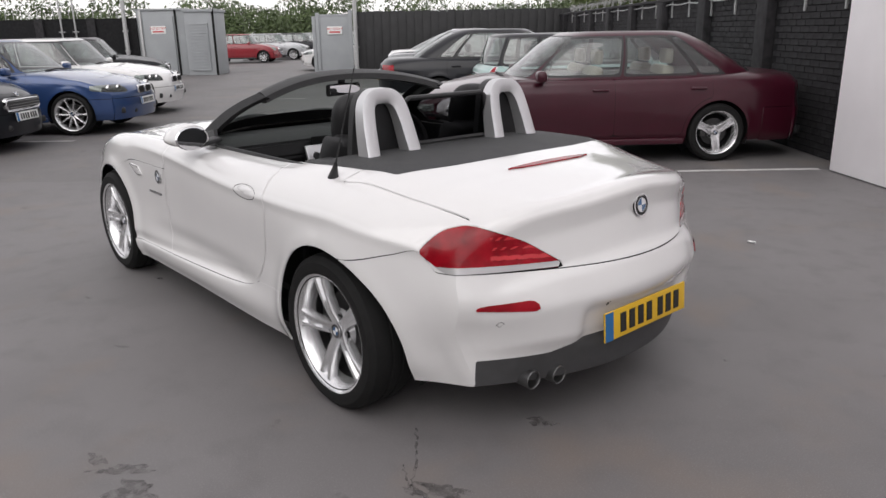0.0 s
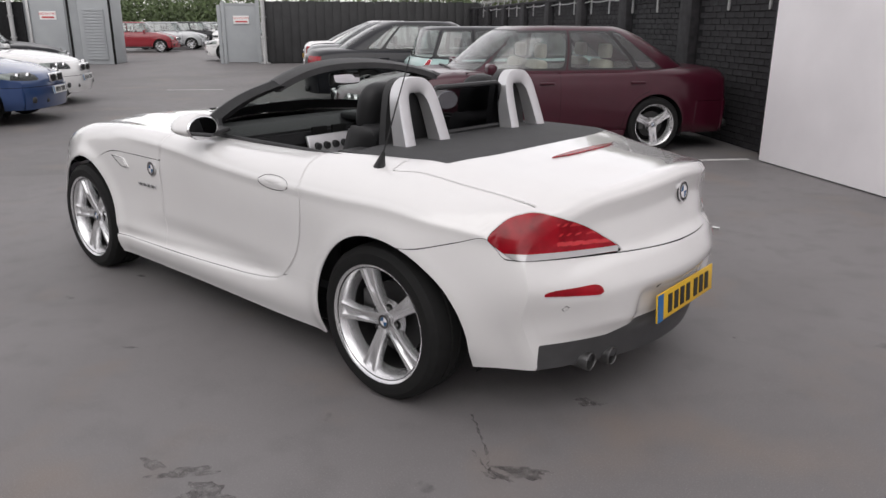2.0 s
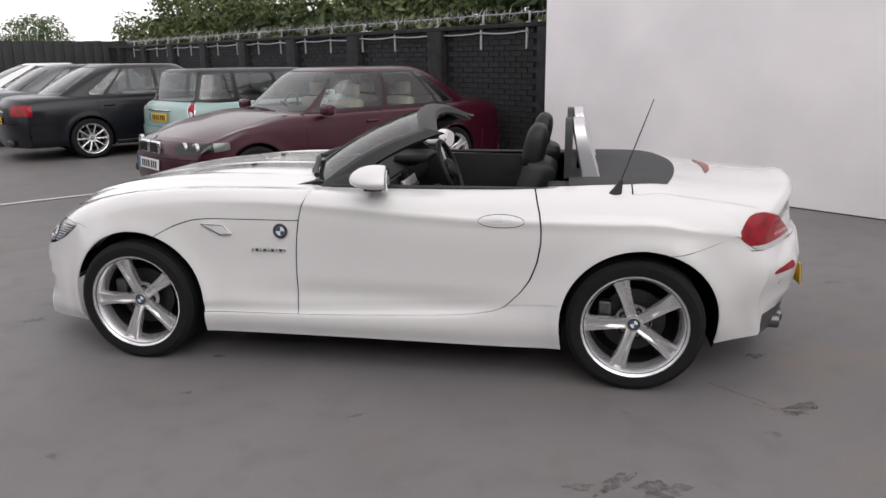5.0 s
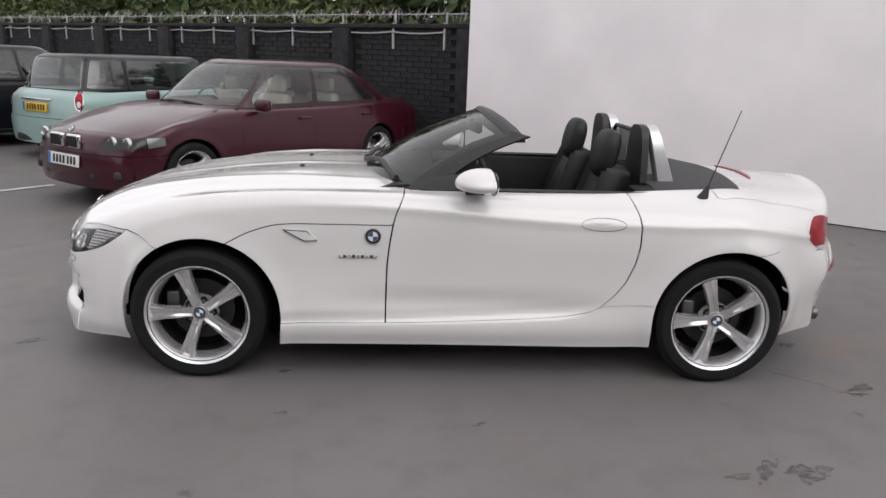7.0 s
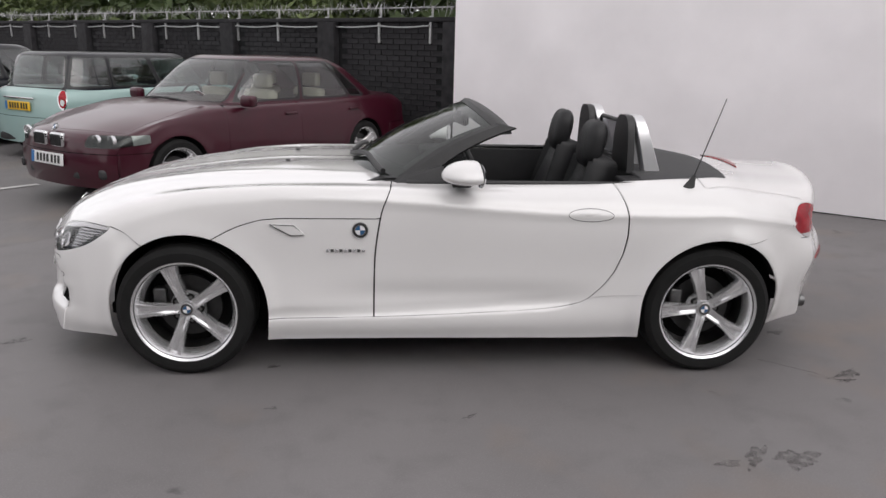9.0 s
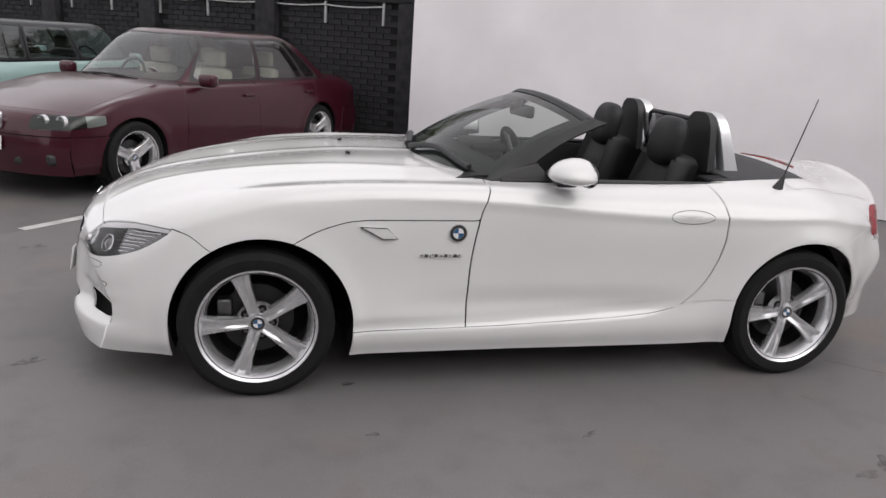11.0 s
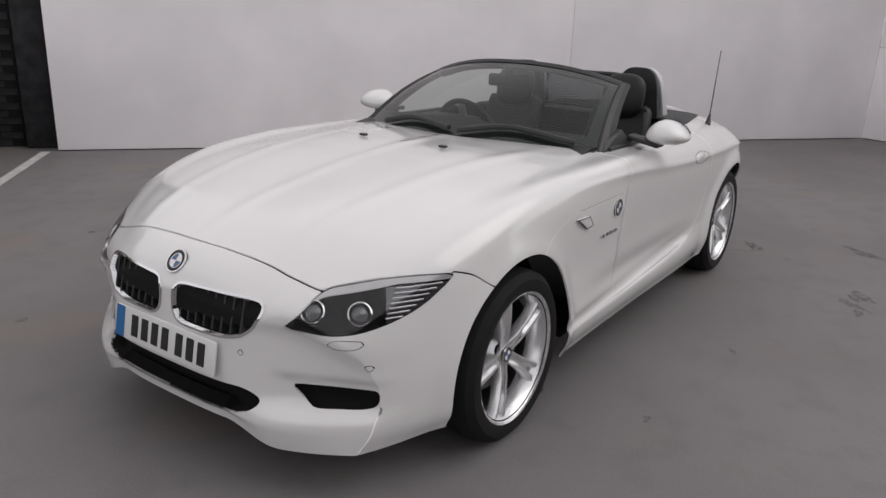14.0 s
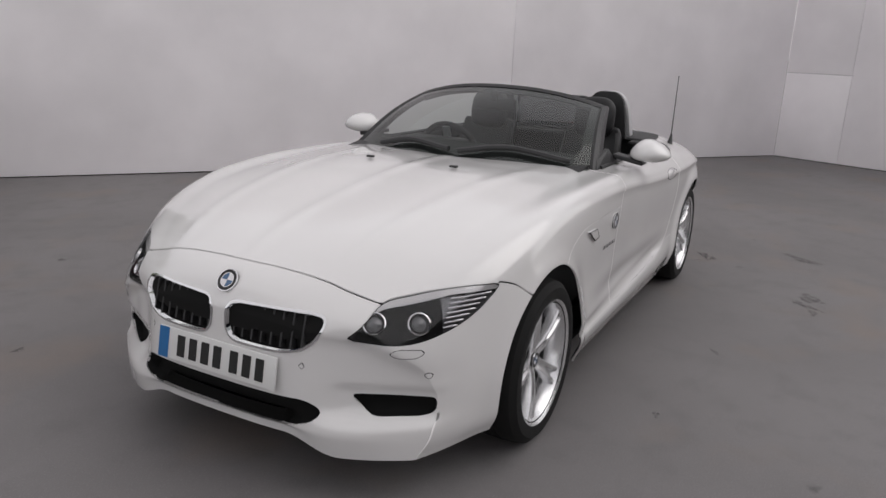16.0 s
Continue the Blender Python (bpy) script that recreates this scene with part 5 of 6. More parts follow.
    # lamps, cut from the body
    hb = lambda P: np.maximum(np.maximum(zh[0] + 0.10 * np.clip((P[:, 0] - x0 - 0.1), 0, 1) - P[:, 2], P[:, 2] - zh[1]), np.maximum(P[:, 0] - x0 - 0.46, hw * (0.52 if grille != "round" else 0.55) - P[:, 1]))
    if grille == "round":
        hb = lambda P: np.where(P[:, 0] < x0 + 0.7, np.hypot((P[:, 1] - hw * 0.70) * 1.05, P[:, 2] - 0.70) - 0.12, 1.0)
    head, sk = sk.cut(lambda P: np.where(P[:, 0] < x0 + 0.8, hb(P), 1.0))
    tb = lambda P: np.maximum(np.maximum(zt[0] - P[:, 2], P[:, 2] - zt[1]), np.maximum(x1 - wrap - P[:, 0], hw * (0.55 if not hatch else 0.70) - P[:, 1]))
    if hatch and grille == "round":
        tb = lambda P: (np.hypot(((hw - P[:, 1]) + (P[:, 0] - x1) - 0.02) / 0.62, P[:, 2] - 0.80) - 0.13)
    tail, sk = sk.cut(lambda P: np.where(P[:, 0] > x1 - 0.8, tb(P), 1.0))
    sk.offset(-0.012).mirror().make("inner_shell", M["gap"], car, "", 0)
    gaps = [xw0 + 0.06, x0 + L * 0.285 + (L * 0.23), x0 + L * 0.285 + L * 0.46]
    if wb < 2.6 and hatch:
        gaps = [xw0 + 0.05, xw0 + 1.18, xw0 + 1.19]

    def split(a, fn, g=0.003):
        return a.cut(lambda P: fn(P) + g)[0], a.cut(lambda P: fn(P) - g)[1]
    arch_r = lambda P: (R + 0.075) - np.hypot(P[:, 0] - wb / 2, P[:, 2] - R)
    doors = []
    for a, b in zip(gaps, gaps[1:]):
        if b - a < 0.1:
            continue
        d, sk = split(sk, lambda P: np.maximum(np.maximum(a - P[:, 0], P[:, 0] - b), np.maximum(np.maximum(0.30 - P[:, 2], P[:, 2] - zb - 0.02), np.maximum(arch_r(P), hw * 0.7 - P[:, 1]))))
        doors.append(d)
    # bumpers, standing a little proud, and a strip along the doors
    fbz, rbz = (0.53, 0.58) if not hatch else (0.50, 0.56)
    for nm, fn in (("front_bumper", lambda P: np.maximum(P[:, 2] - fbz, P[:, 0] - x0 - 0.62)), ("rear_bumper", lambda P: np.maximum(P[:, 2] - rbz, x1 - 0.62 - P[:, 0]))):
        bmp, sk = split(sk, fn, 0.004)
        bmp.offset(0.016).mirror().make(nm, P0, car, "", 0.03)
    if not hatch:
        for d in doors:
            strip = d.cut(lambda P: np.abs(P[:, 2] - 0.500) - 0.022)[0]
            for q in (strip, strip.flip_y()):
                q.offset(0.010).make("side_moulding", P0, car, "", 0.012)
    bon, sk = split(sk, lambda P: np.maximum(np.maximum(x0 + 0.10 + 0.30 * (P[:, 1] / hw)**2 - P[:, 0], P[:, 0] - xw0 - 0.05), np.maximum(P[:, 1] - hw * 0.80, 0.6 - P[:, 2])))
    bon.mirror().make("bonnet", P0, car)
    sk.mirror().make("body", P0, car)
    for sg in (-1, 1):
        q = (lambda k: k.flip_y()) if sg < 0 else (lambda k: k)
        for d in doors:
            do = q(d).make("door", P0, car)
            c = d.P[:, 0].max()
            boxpart("door_handle", (c - 0.16, sg * (hw * 0.995), zb - 0.10), (0.17, 0.03, 0.028), P0, do, "", 0.010)
        hd = q(head).offset(-0.004).make("headlight", M["lampblack"] if grille != "round" else M["lampclear"], car, "clear headlamp", 0.02)
        if grille != "round":
            for k in range(2):
                yy = hw * (0.62 + 0.16 * k)
                xx = float(head.P[np.argmin(np.hypot(head.P[:, 1] - yy, head.P[:, 2] - (zh[0] + zh[1]) / 2 - 0.01)), 0]) - 0.004
                bm = lathe([(0.0, 0.02), (0.028, 0.018), (0.044, 0.0), (0.050, 0.0), (0.052, 0.03)], 20)
                bm.transform(Matrix.Translation((xx, sg * yy, (zh[0] + zh[1]) / 2 + 0.01)) @ Matrix.Rotation(radians(-90), 4, "Z"))
                part("lamp_bowl", bm, M["alloy"], hd)
            q(head).cut(lambda P: x0 + 0.30 - P[:, 0])[0].offset(0.002).make("indicator", M["lampclear"], hd, "", 0.004)
        q(head).offset(0.004).make("lens", M["glassclear"], hd, "", 0)
        q(tail).offset(0.004).make("tail_light", M["lampred"], car, "red tail light", 0.02)
        if hatch and grille == "round":
            q(tail).cut(lambda P: -(np.hypot(((hw - np.abs(P[:, 1])) + (P[:, 0] - x1) - 0.02) / 0.62, P[:, 2] - 0.80) - 0.108))[0].offset(0.007).make("chrome_bezel", M["chrome"], car, "", 0.01)
        if hatch and grille == "round":
            q(tail).cut(lambda P: np.hypot((hw - np.abs(P[:, 1])) + (P[:, 0] - x1) - 0.02, P[:, 2] - 0.76) - 0.04)[0].offset(0.008).make("reverse_lamp", M["lampclear"], car, "", 0.004)
        mi = boxpart("door_mirror", (xw0 + 0.30, sg * (hw + 0.03), zb + 0.06), (0.10, 0.18, 0.12), P0, car, "", 0.035)
        boxpart("mirror_face", (xw0 + 0.352, sg * (hw + 0.035), zb + 0.06), (0.004, 0.14, 0.09), M["mirror"], mi, "", 0.001)
        boxpart("side_skirt", (0, sg * (hw - 0.05), 0.235), (wb - 2 * R - 0.10, 0.07, 0.07), P0 if grille != "round" else M["plastic"], car, "", 0.015)
        for cx in (-wb / 2, wb / 2):
            wheel("wheel", car, pose(cx, sg * (hw - 0.115), R, 0, 0, 0 if sg < 0 else 180), R, rim, 0.21, wheels, "alloy wheel")
            bm = lathe([(R + 0.04, 0.10), (R + 0.04, -0.22), (0.05, -0.22)], 32)
            bmesh.ops.delete(bm, geom=[q_ for q_ in bm.faces if q_.calc_center_median().z < -0.14], context="FACES")
            bm.transform(Matrix.Translation((cx, sg * (hw - 0.12), R)) @ Matrix.Diagonal((1, sg, 1, 1)))
            part("arch_liner", bm, M["gap"], car)
    boxpart("underbody", ((x0 + x1) / 2, 0, 0.25), (L - 0.7, W - 0.55, 0.08), M["gap"], car, "", 0.01)
    # nose
    if grille == "kidney":
        for sg in (-1, 1):
            k = boxpart("kidney_grille", (x0 - 0.012, sg * 0.135, 0.635), (0.05, 0.20, 0.135), M["chrome"], car, "chrome-framed kidney grille", 0.022)
            boxpart("grille_mesh", (x0 - 0.020, sg * 0.135, 0.635), (0.05, 0.172, 0.108), M["plastic"], k, "", 0.018)
            for j in range(6):
                boxpart("slat", (x0 - 0.046, sg * 0.135 - 0.07 + j * 0.028, 0.635), (0.006, 0.006, 0.098), M["lampblack"], k)
    elif grille == "round":
        k = boxpart("grille", (x0 - 0.01, 0, 0.62), (0.06, 0.80, 0.17), M["chrome"], car, "chrome-framed grille", 0.05)
        boxpart("grille_mesh", (x0 - 0.02, 0, 0.62), (0.06, 0.76, 0.13), M["plastic"], k, "", 0.04)
        for j in range(3):
            boxpart("slat", (x0 - 0.05, 0, 0.585 + j * 0.035), (0.01, 0.72, 0.010), M["chrome"], k)
    boxpart("lower_grille", (x0 + 0.028, 0, 0.33), (0.09, W * 0.46, 0.09), M["plastic"], car, "", 0.03)
    for sg in (-1, 1):
        boxpart("fog_recess", (x0 + 0.115, sg * W * 0.33, 0.35), (0.09, 0.20, 0.09), M["plastic"], car, "", 0.025, Matrix.Rotation(radians(sg * 24), 4, "Z"))
        bm = lathe([(0.0, 0.01), (0.035, 0.008), (0.04, 0.0), (0.04, 0.03)], 16)
        bm.transform(Matrix.Translation((x0 + 0.07, sg * W * 0.325, 0.35)) @ Matrix.Rotation(radians(-90 + sg * 20), 4, "Z"))
        part("fog_lamp", bm, M["lampclear"], car)
    roundel(Matrix.Translation((x0 + 0.05, 0, 0.742)) @ pose(0, 0, 0, 0, -50, 0) @ pose(0, 0, 0, 0, 0, 90), 0.040, car)
    plate(pose(x0 - 0.058, 0, 0.46, 84, 0, -90), 0.52, 0.111, M[plates[0]], car)
    plate(pose(x1 + 0.042, 0, 0.62 if not hatch else 0.70, 88, 0, 90), 0.52, 0.111, M[plates[1]], car)
    boxpart("boot_trim", (x1 + 0.02, 0, 0.755 if not hatch else 0.80), (0.03, 0.62, 0.025), M["chrome"], car, "", 0.008)
    boxpart("rear_valance", (x1 - 0.02, 0, 0.28), (0.08, W * 0.62, 0.10), M["plastic"], car, "", 0.03)
    # inside
    for sg in (-1, 1):
        for xs in (xw0 + 0.95, xw0 + 1.75):
            se = boxpart("seat", (xs, sg * hw * 0.42, 0.78), (0.14, 0.46, 0.52), M[interior], car, "", 0.05, Matrix.Rotation(radians(14), 4, "Y"))
            boxpart("headrest", (xs + 0.09, sg * hw * 0.42, 1.13), (0.09, 0.26, 0.16), M[interior], se, "", 0.035)
    boxpart("dashboard", (xw0 + 0.30, 0, zb - 0.06), (0.50, W * 0.78, 0.14), M["leather"], car, "", 0.04)
    boxpart("cabin_floor", ((xw0 + xr0) / 2, 0, 0.50), (xr0 - xw0, W * 0.80, 0.05), M["carpet"], car)
    tube("steering_wheel", [(xw0 + 0.62 + 0.06 * math.cos(a), hw * 0.42 + 0.17 * math.sin(a), zb + 0.02 + 0.16 * math.cos(a)) for a in np.linspace(0, 2 * math.pi, 25)[:-1]], 0.014, M["leather"], car, "", True, 6)
    for k in (-1, 1):
        tube("wiper", smooth_line([(xw0 - 0.02, k * 0.06 - 0.30, z0 + 0.05), (xw0 - 0.03, k * 0.06, z0 + 0.075), (xw0 + 0.0, k * 0.06 + 0.30, z0 + 0.06)], 8), 0.010, M["plastic"], car)
    return car


def at_bay(u, v, nose_out=True, turn=0.0):
    """A car's pose in the yard: nose away from the brick wall, or towards it."""
    p = yard(u, v)
    return pose(p.x, p.y, 0, 0, 0, YAW + (0 if nose_out else 180) + turn)


mar = parked_car("saloon_car", at_bay(1.20, -2.71, True, 4), "dark red saloon with silver three-spoke wheels backed to the brick wall", "maroon", 4.70, 1.80, 1.41, 2.83, 0.75, "saloon", "three", interior="cream", zh=(0.585, 0.695), zt=(0.73, 0.84), wrap=0.10, cowl=0.272)
boxpart("window_sticker", (-0.885, -0.565, 1.04), (0.004, 0.075, 0.085), M["platewhite"], mar, "white paper sticker", 0.001, Matrix.Rotation(radians(-58), 4, "Y"))
parked_car("estate_car", at_bay(4.45, -1.85, False, 8), "pale teal small estate with a black roof", "teal", 3.90, 1.683, 1.385, 2.547, 0.72, "hatch", "multi", grille="round", roof="black", zt=(0.68, 0.92), rim=0.215)
parked_car("saloon_car", at_bay(6.65, -2.85, False), "black saloon with multi-spoke alloy wheels parked nose to the wall", "black", 4.90, 1.86, 1.46, 2.968, 0.83, "saloon", "multi", "cars along the brick wall")
parked_car("saloon_car", at_bay(9.4, -3.0, False), "dark grey saloon parked nose to the wall", "grey", 4.80, 1.84, 1.46, 2.9, 0.83, "saloon", "multi", "cars along the brick wall", nu=60)
parked_car("hatchback_car", at_bay(12.2, -3.3, False), "white hatchback parked nose to the wall", "white", 4.6, 1.80, 1.48, 2.8, 0.80, "coupe", "multi", "cars along the brick wall", nu=60)
parked_car("saloon_car", at_bay(4.4, -11.3, False), "metallic blue saloon with multi-spoke alloy wheels", "blue", 4.62, 1.81, 1.43, 2.81, 0.78, "saloon", "multi", "cars across the aisle", zh=(0.62, 0.73), rim=0.245)
parked_car("small_hatchback", at_bay(2.15, -11.8, False), "dark small hatchback with a wide chrome-edged grille", "black", 3.72, 1.68, 1.41, 2.467, 0.72, "hatch", "multi", "cars across the aisle", grille="round", rim=0.215)
parked_car("hatchback_car", at_bay(7.1, -11.65, False), "white hatchback with dark headlamps", "white", 4.32, 1.765, 1.42, 2.69, 0.77, "hatch", "multi", "cars across the aisle", zh=(0.62, 0.74), nu=60, cowl=0.31)
parked_car("hatchback_car", at_bay(10.6, -13.1, False, 40), "black hatchback with red tail lights", "black", 4.32, 1.765, 1.42, 2.69, 0.77, "hatch", "multi", "cars across the aisle", nu=50)
parked_car("hatchback_car", at_bay(12.9, -14.0, False, 10), "dark hatchback behind the others", "black", 4.32, 1.765, 1.42, 2.69, 0.77, "hatch", "multi", "cars across the aisle", nu=40)

# worn parking lines
for uu, v0, v1 in ((-0.16, -5.4, -0.35), (2.25, -6.2, -4.5), (2.9, -14.5, -9.6), (9.4, -8.6, -7.4)):
    q0, q1 = yard(uu, v0), yard(uu, v1)
    w_ = UX * 0.045
    sheet("parking_line", [q0 - w_, q1 - w_, q1 + w_, q0 + w_], 0.0035, M["line"], "worn white parking line", "road marking")

# ---------------- black brick wall with piers, brackets and spikes
WALL_L, WALL_H = 22.0, 1.88
wall = boxpart("wall_brick", yard(WALL_L / 2 - 0.5, 0.115, WALL_H / 2), (WALL_L + 1.0, 0.23, WALL_H), M["mortar"], None, "", 0, Matrix.Rotation(math.atan2(UX.y, UX.x), 4, "Z"))
tagged(wall, "long black painted brick wall", "wall", kind="structure")
UR = Matrix.Rotation(math.atan2(UX.y, UX.x), 4, "Z")
coping = boxpart("coping", yard(WALL_L / 2 - 0.5, 0.10, WALL_H + 0.03), (WALL_L + 1.0, 0.32, 0.06), M["brick"], wall, "", 0.008, UR)
for k in range(9):
    pu = -0.10 + 2.37 * k
    boxpart("pier", yard(pu, -0.05, WALL_H / 2), (0.34, 0.14, WALL_H - 0.01), M["brick"], wall, "black painted brick pier", 0.006, UR)


# ---------------- boarded fence, gate leaf, cabin, poles
FP = Vector((-19.6, 13.8, 0))
VR = Matrix.Rotation(math.atan2(VX.y, VX.x), 4, "Z")


def fence_at(s, out=0.0, z=0.0):
    return FP + VX * s - UX * out + Vector((0, 0, z))


def run(name, s0, s1, z0, z1, thick, material, parent, out=0.0, label="", bevel=0.004):
    return boxpart(name, fence_at((s0 + s1) / 2, out, (z0 + z1) / 2), (s1 - s0, thick, z1 - z0), material, parent, label, bevel, VR)


fe = run("fence", 0.05, 9.0, 0, 2.10, 0.06, M["boards"], None)
tagged(fe, "black boarded fence across the end of the yard", "fence", kind="structure")
for k in range(30):
    run("board", 0.08 + k * 0.297, 0.08 + k * 0.297 + 0.285, 0.03, 2.13 + 0.01 * (k % 3), 0.025, M["boards"], fe, 0.045)
for k in range(12):
    run("spike", 3.6 + k * 0.24, 3.62 + k * 0.24, 2.1, 2.42, 0.02, M["galv"], fe)
fw = run("wall_far", -16, -7.95, 0, 2.05, 0.2, M["mortar"], None)
tagged(fw, "black brick wall beside the cabin", "wall", kind="structure")
for k in range(4):
    run("pier", -15.4 + 1.9 * k, -15.1 + 1.9 * k, 0, 2.07, 0.1, M["brick"], fw, 0.14)
for k in range(26):
    run("spike", -15.9 + k * 0.29, -15.88 + k * 0.29, 2.05, 2.33, 0.02, M["galv"], fw)


def sign(s, z, parent):
    b = run("sign_board", s - 0.27, s + 0.27, z - 0.14, z + 0.14, 0.01, M["platewhite"], parent, 0.06, "white sign with red lettering")
    text("sign_text", "NO ENTRY", 0.115, Matrix.Translation(fence_at(s, 0.068, z + 0.05)) @ VR @ pose(0, 0, 0, 90, 0, 0), M["signred"], b)
    run("text_bar", s - 0.20, s + 0.20, z - 0.085, z - 0.035, 0.004, M["signred"], b, 0.067)


gate = thing("gate_leaf", Matrix(), "grey steel gate leaf with a no entry sign", "gate")
run("leaf_sheet", -1.32, -0.25, 0.05, 2.02, 0.04, M["cabin"], gate)
run("frame_post", -1.44, -1.32, 0, 2.12, 0.12, M["cabin"], gate)
run("frame_post", -1.58, -1.46, 0, 2.0, 0.10, M["cabin"], gate)
run("frame_post", -0.25, -0.12, 0, 2.2, 0.12, M["cabin"], gate)
run("frame_rail", -1.32, -0.25, 1.98, 2.06, 0.06, M["cabin"], gate)
sign(-0.76, 1.50, gate)
cab = thing("cabin", Matrix(), "grey steel cabin with a sign and a roller door", "cabin")
run("cabin_wall", -7.95, -6.2, 0, 2.30, 2.2, M["cabin"], cab, -1.1)
run("cabin_roof", -8.0, -6.15, 2.30, 2.36, 2.3, M["cabin"], cab, -1.1)
run("corner_post", -7.86, -7.77, 0, 2.34, 0.06, M["galv"], cab, 0.02)
run("cabin_door", -7.70, -6.62, 0.05, 2.1, 0.05, M["cabin"], cab, 0.03)
run("corner_post", -6.56, -6.50, 0, 2.34, 0.06, M["gap"], cab, 0.02)
sign(-7.18, 1.62, cab)
run("store_wall", -6.15, -5.15, 0, 2.22, 1.6, M["cabin"], cab, -0.6)
run("store_roof", -6.2, -5.1, 2.22, 2.32, 1.7, M["cabin"], cab, -0.6)
sh = run("roller_door", -6.0, -5.32, 0.15, 1.85, 0.03, M["cabin"], cab, 0.22, "ribbed grey roller door")
for k in range(17):
    run("rib", -6.0, -5.32, 0.17 + k * 0.1, 0.22 + k * 0.1, 0.02, M["cabin"], sh, 0.245)
run("edge_strip", -5.15, -5.08, 0, 2.3, 0.06, M["gap"], cab, 0.2)
for s_, hgt in ((0.02, 6.0), (-8.30, 6.0), (-10.6, 3.6), (-10.1, 3.4)):
    p = fence_at(s_, 0.25)
    lp = tube("pole", [(p.x, p.y, 0), (p.x, p.y, hgt)], 0.075 if hgt > 5 else 0.03, M["galv"])
    tagged(lp, "grey steel pole beside the fence", "pole")
    bm = bmesh.new()
    box(bm, (p.x, p.y, 0.03), (0.24, 0.24, 0.06), None, 0.01)
    part("pole_base", bm, M["galv"], lp)
    for zz in (0.9, 1.6):
        part("pole_clamp", box(bmesh.new(), (p.x, p.y, zz), (0.17, 0.17, 0.04), None, 0.005), M["galv"], lp)

# cars beyond the gate
far = []
for k, (nm, pa, shp) in enumerate((("small_hatchback", "red", "hatch"), ("small_hatchback", "silver", "hatch"), ("small_hatchback", "black", "hatch"), ("hatchback_car", "silver", "hatch"), ("hatchback_car", "grey", "hatch"),
                                   ("saloon_car", "white", "saloon"), ("saloon_car", "grey", "saloon"), ("hatchback_car", "white", "hatch"), ("saloon_car", "silver", "saloon"))):
    far.append((nm, pa, 36.0 + 3.6 * k, -1.75 + 0.80 * k, 3.72 if "small" in nm else 4.3, shp))
for nm, pa, du, dv, L_, shp in far:
    p = FP + VX * (dv - 5.4) + UX * (du - 24.6)
    m_ = pose(p.x, p.y, 0, 0, 0, YAW + 180)
    parked_car(nm, m_, pa.replace("black", "dark") + " car in the far lot beyond the gate", pa, L_, 1.72, 1.42, L_ * 0.64, 0.70, shp, "multi", "cars in the far lot", grille="round" if "small" in nm else "kidney", nu=26, rim=0.215)
p = FP + VX * (-0.35) + UX * 2.6
parked_car("coupe_car", pose(p.x, p.y, 0, 0, 0, YAW + 5), "white coupe just beyond the gate", "white", 4.4, 1.80, 1.40, 2.7, 0.75, "saloon", "multi", "cars in the far lot", nu=40)
for k in range(3):
    p = FP + VX * (-3.4 + 0.5 * k) + UX * (17 + 7 * k)
    parked_car("saloon_car", pose(p.x, p.y, 0, 0, 0, YAW + 90), "white saloon parked in the far lot", "white" if k != 1 else "silver", 4.4, 1.80, 1.42, 2.7, 0.75, "saloon", "multi", "cars in the far lot", nu=26)


# ---------------- planting
def leaves(name, blobs, count, size, material, label, category, seed, kind="stuff"):
    """Many small leaf faces over uneven clumps."""
    rng = np.random.default_rng(seed)
    V, F = [], []
    vol = np.array([b[3] * b[4] for b in blobs], float)
    pick = rng.choice(len(blobs), count, p=vol / vol.sum())
    for i in pick:
        cx, cy, cz, rr, rz = blobs[i]
        d = rng.normal(size=3)
        d /= np.linalg.norm(d)
        q = rng.uniform(0.45, 1.08)**0.6
        c = np.array([cx + d[0] * rr * q, cy + d[1] * rr * q, cz + d[2] * rz * q])
        n = rng.normal(size=3) + d * 0.8 + np.array([0, 0, 0.5])
        n /= np.linalg.norm(n)
        t = np.cross(n, rng.normal(size=3))
        t /= np.linalg.norm(t)
        b = np.cross(n, t)
        s = size * rng.uniform(0.6, 1.3)
        k = len(V)
        V += [c + t * s, c + b * s * 0.45 + n * s * 0.1, c - t * s, c - b * s * 0.45 + n * s * 0.1]
        F.append((k, k + 1, k + 2, k + 3))
    ob = obj(name, V, F, material)
    return tagged(ob, label, category, kind=kind)


rng = np.random.default_rng(4)
blobs = []
for k in range(150):
    uu = rng.uniform(-3, 24)
    p = yard(uu, rng.uniform(1.2, 4.5), 0)
    hgt = rng.uniform(1.6, 3.9) if uu < 20 else rng.uniform(1.4, 2.6)
    blobs.append((p.x, p.y, hgt, rng.uniform(0.5, 1.1), rng.uniform(0.4, 0.8)))
leaves("hedge", blobs, 42000, 0.085, M["leaf"], "overgrown green hedge and shrubs behind the brick wall", "hedge", 5)
core = []
for k in range(30):
    p = yard(-2 + 0.9 * k, 3.2, 0)
    core.append((p.x, p.y, 1.6, 1.2, 1.5))
leaves("undergrowth", core, 9000, 0.22, M["leafdark"], "dark inner leaves of the hedge", "hedge", 6)
woods = []
for k in range(220):
    a = rng.uniform(radians(128), radians(185))
    d = rng.uniform(70, 92)
    big = rng.uniform(0, 1)
    woods.append((d * math.cos(a), d * math.sin(a), rng.uniform(0.8, 2.6) + (2.0 if big > 0.8 else 0), rng.uniform(1.6, 3.4), rng.uniform(1.2, 2.0)))
leaves("far_woods", woods, 85000, 0.21, M["leafdark"], "far belt of dark green trees and scrub", "trees", 7)
gp = [(52 * math.cos(a), 52 * math.sin(a)) for a in np.linspace(radians(130), radians(185), 30)]
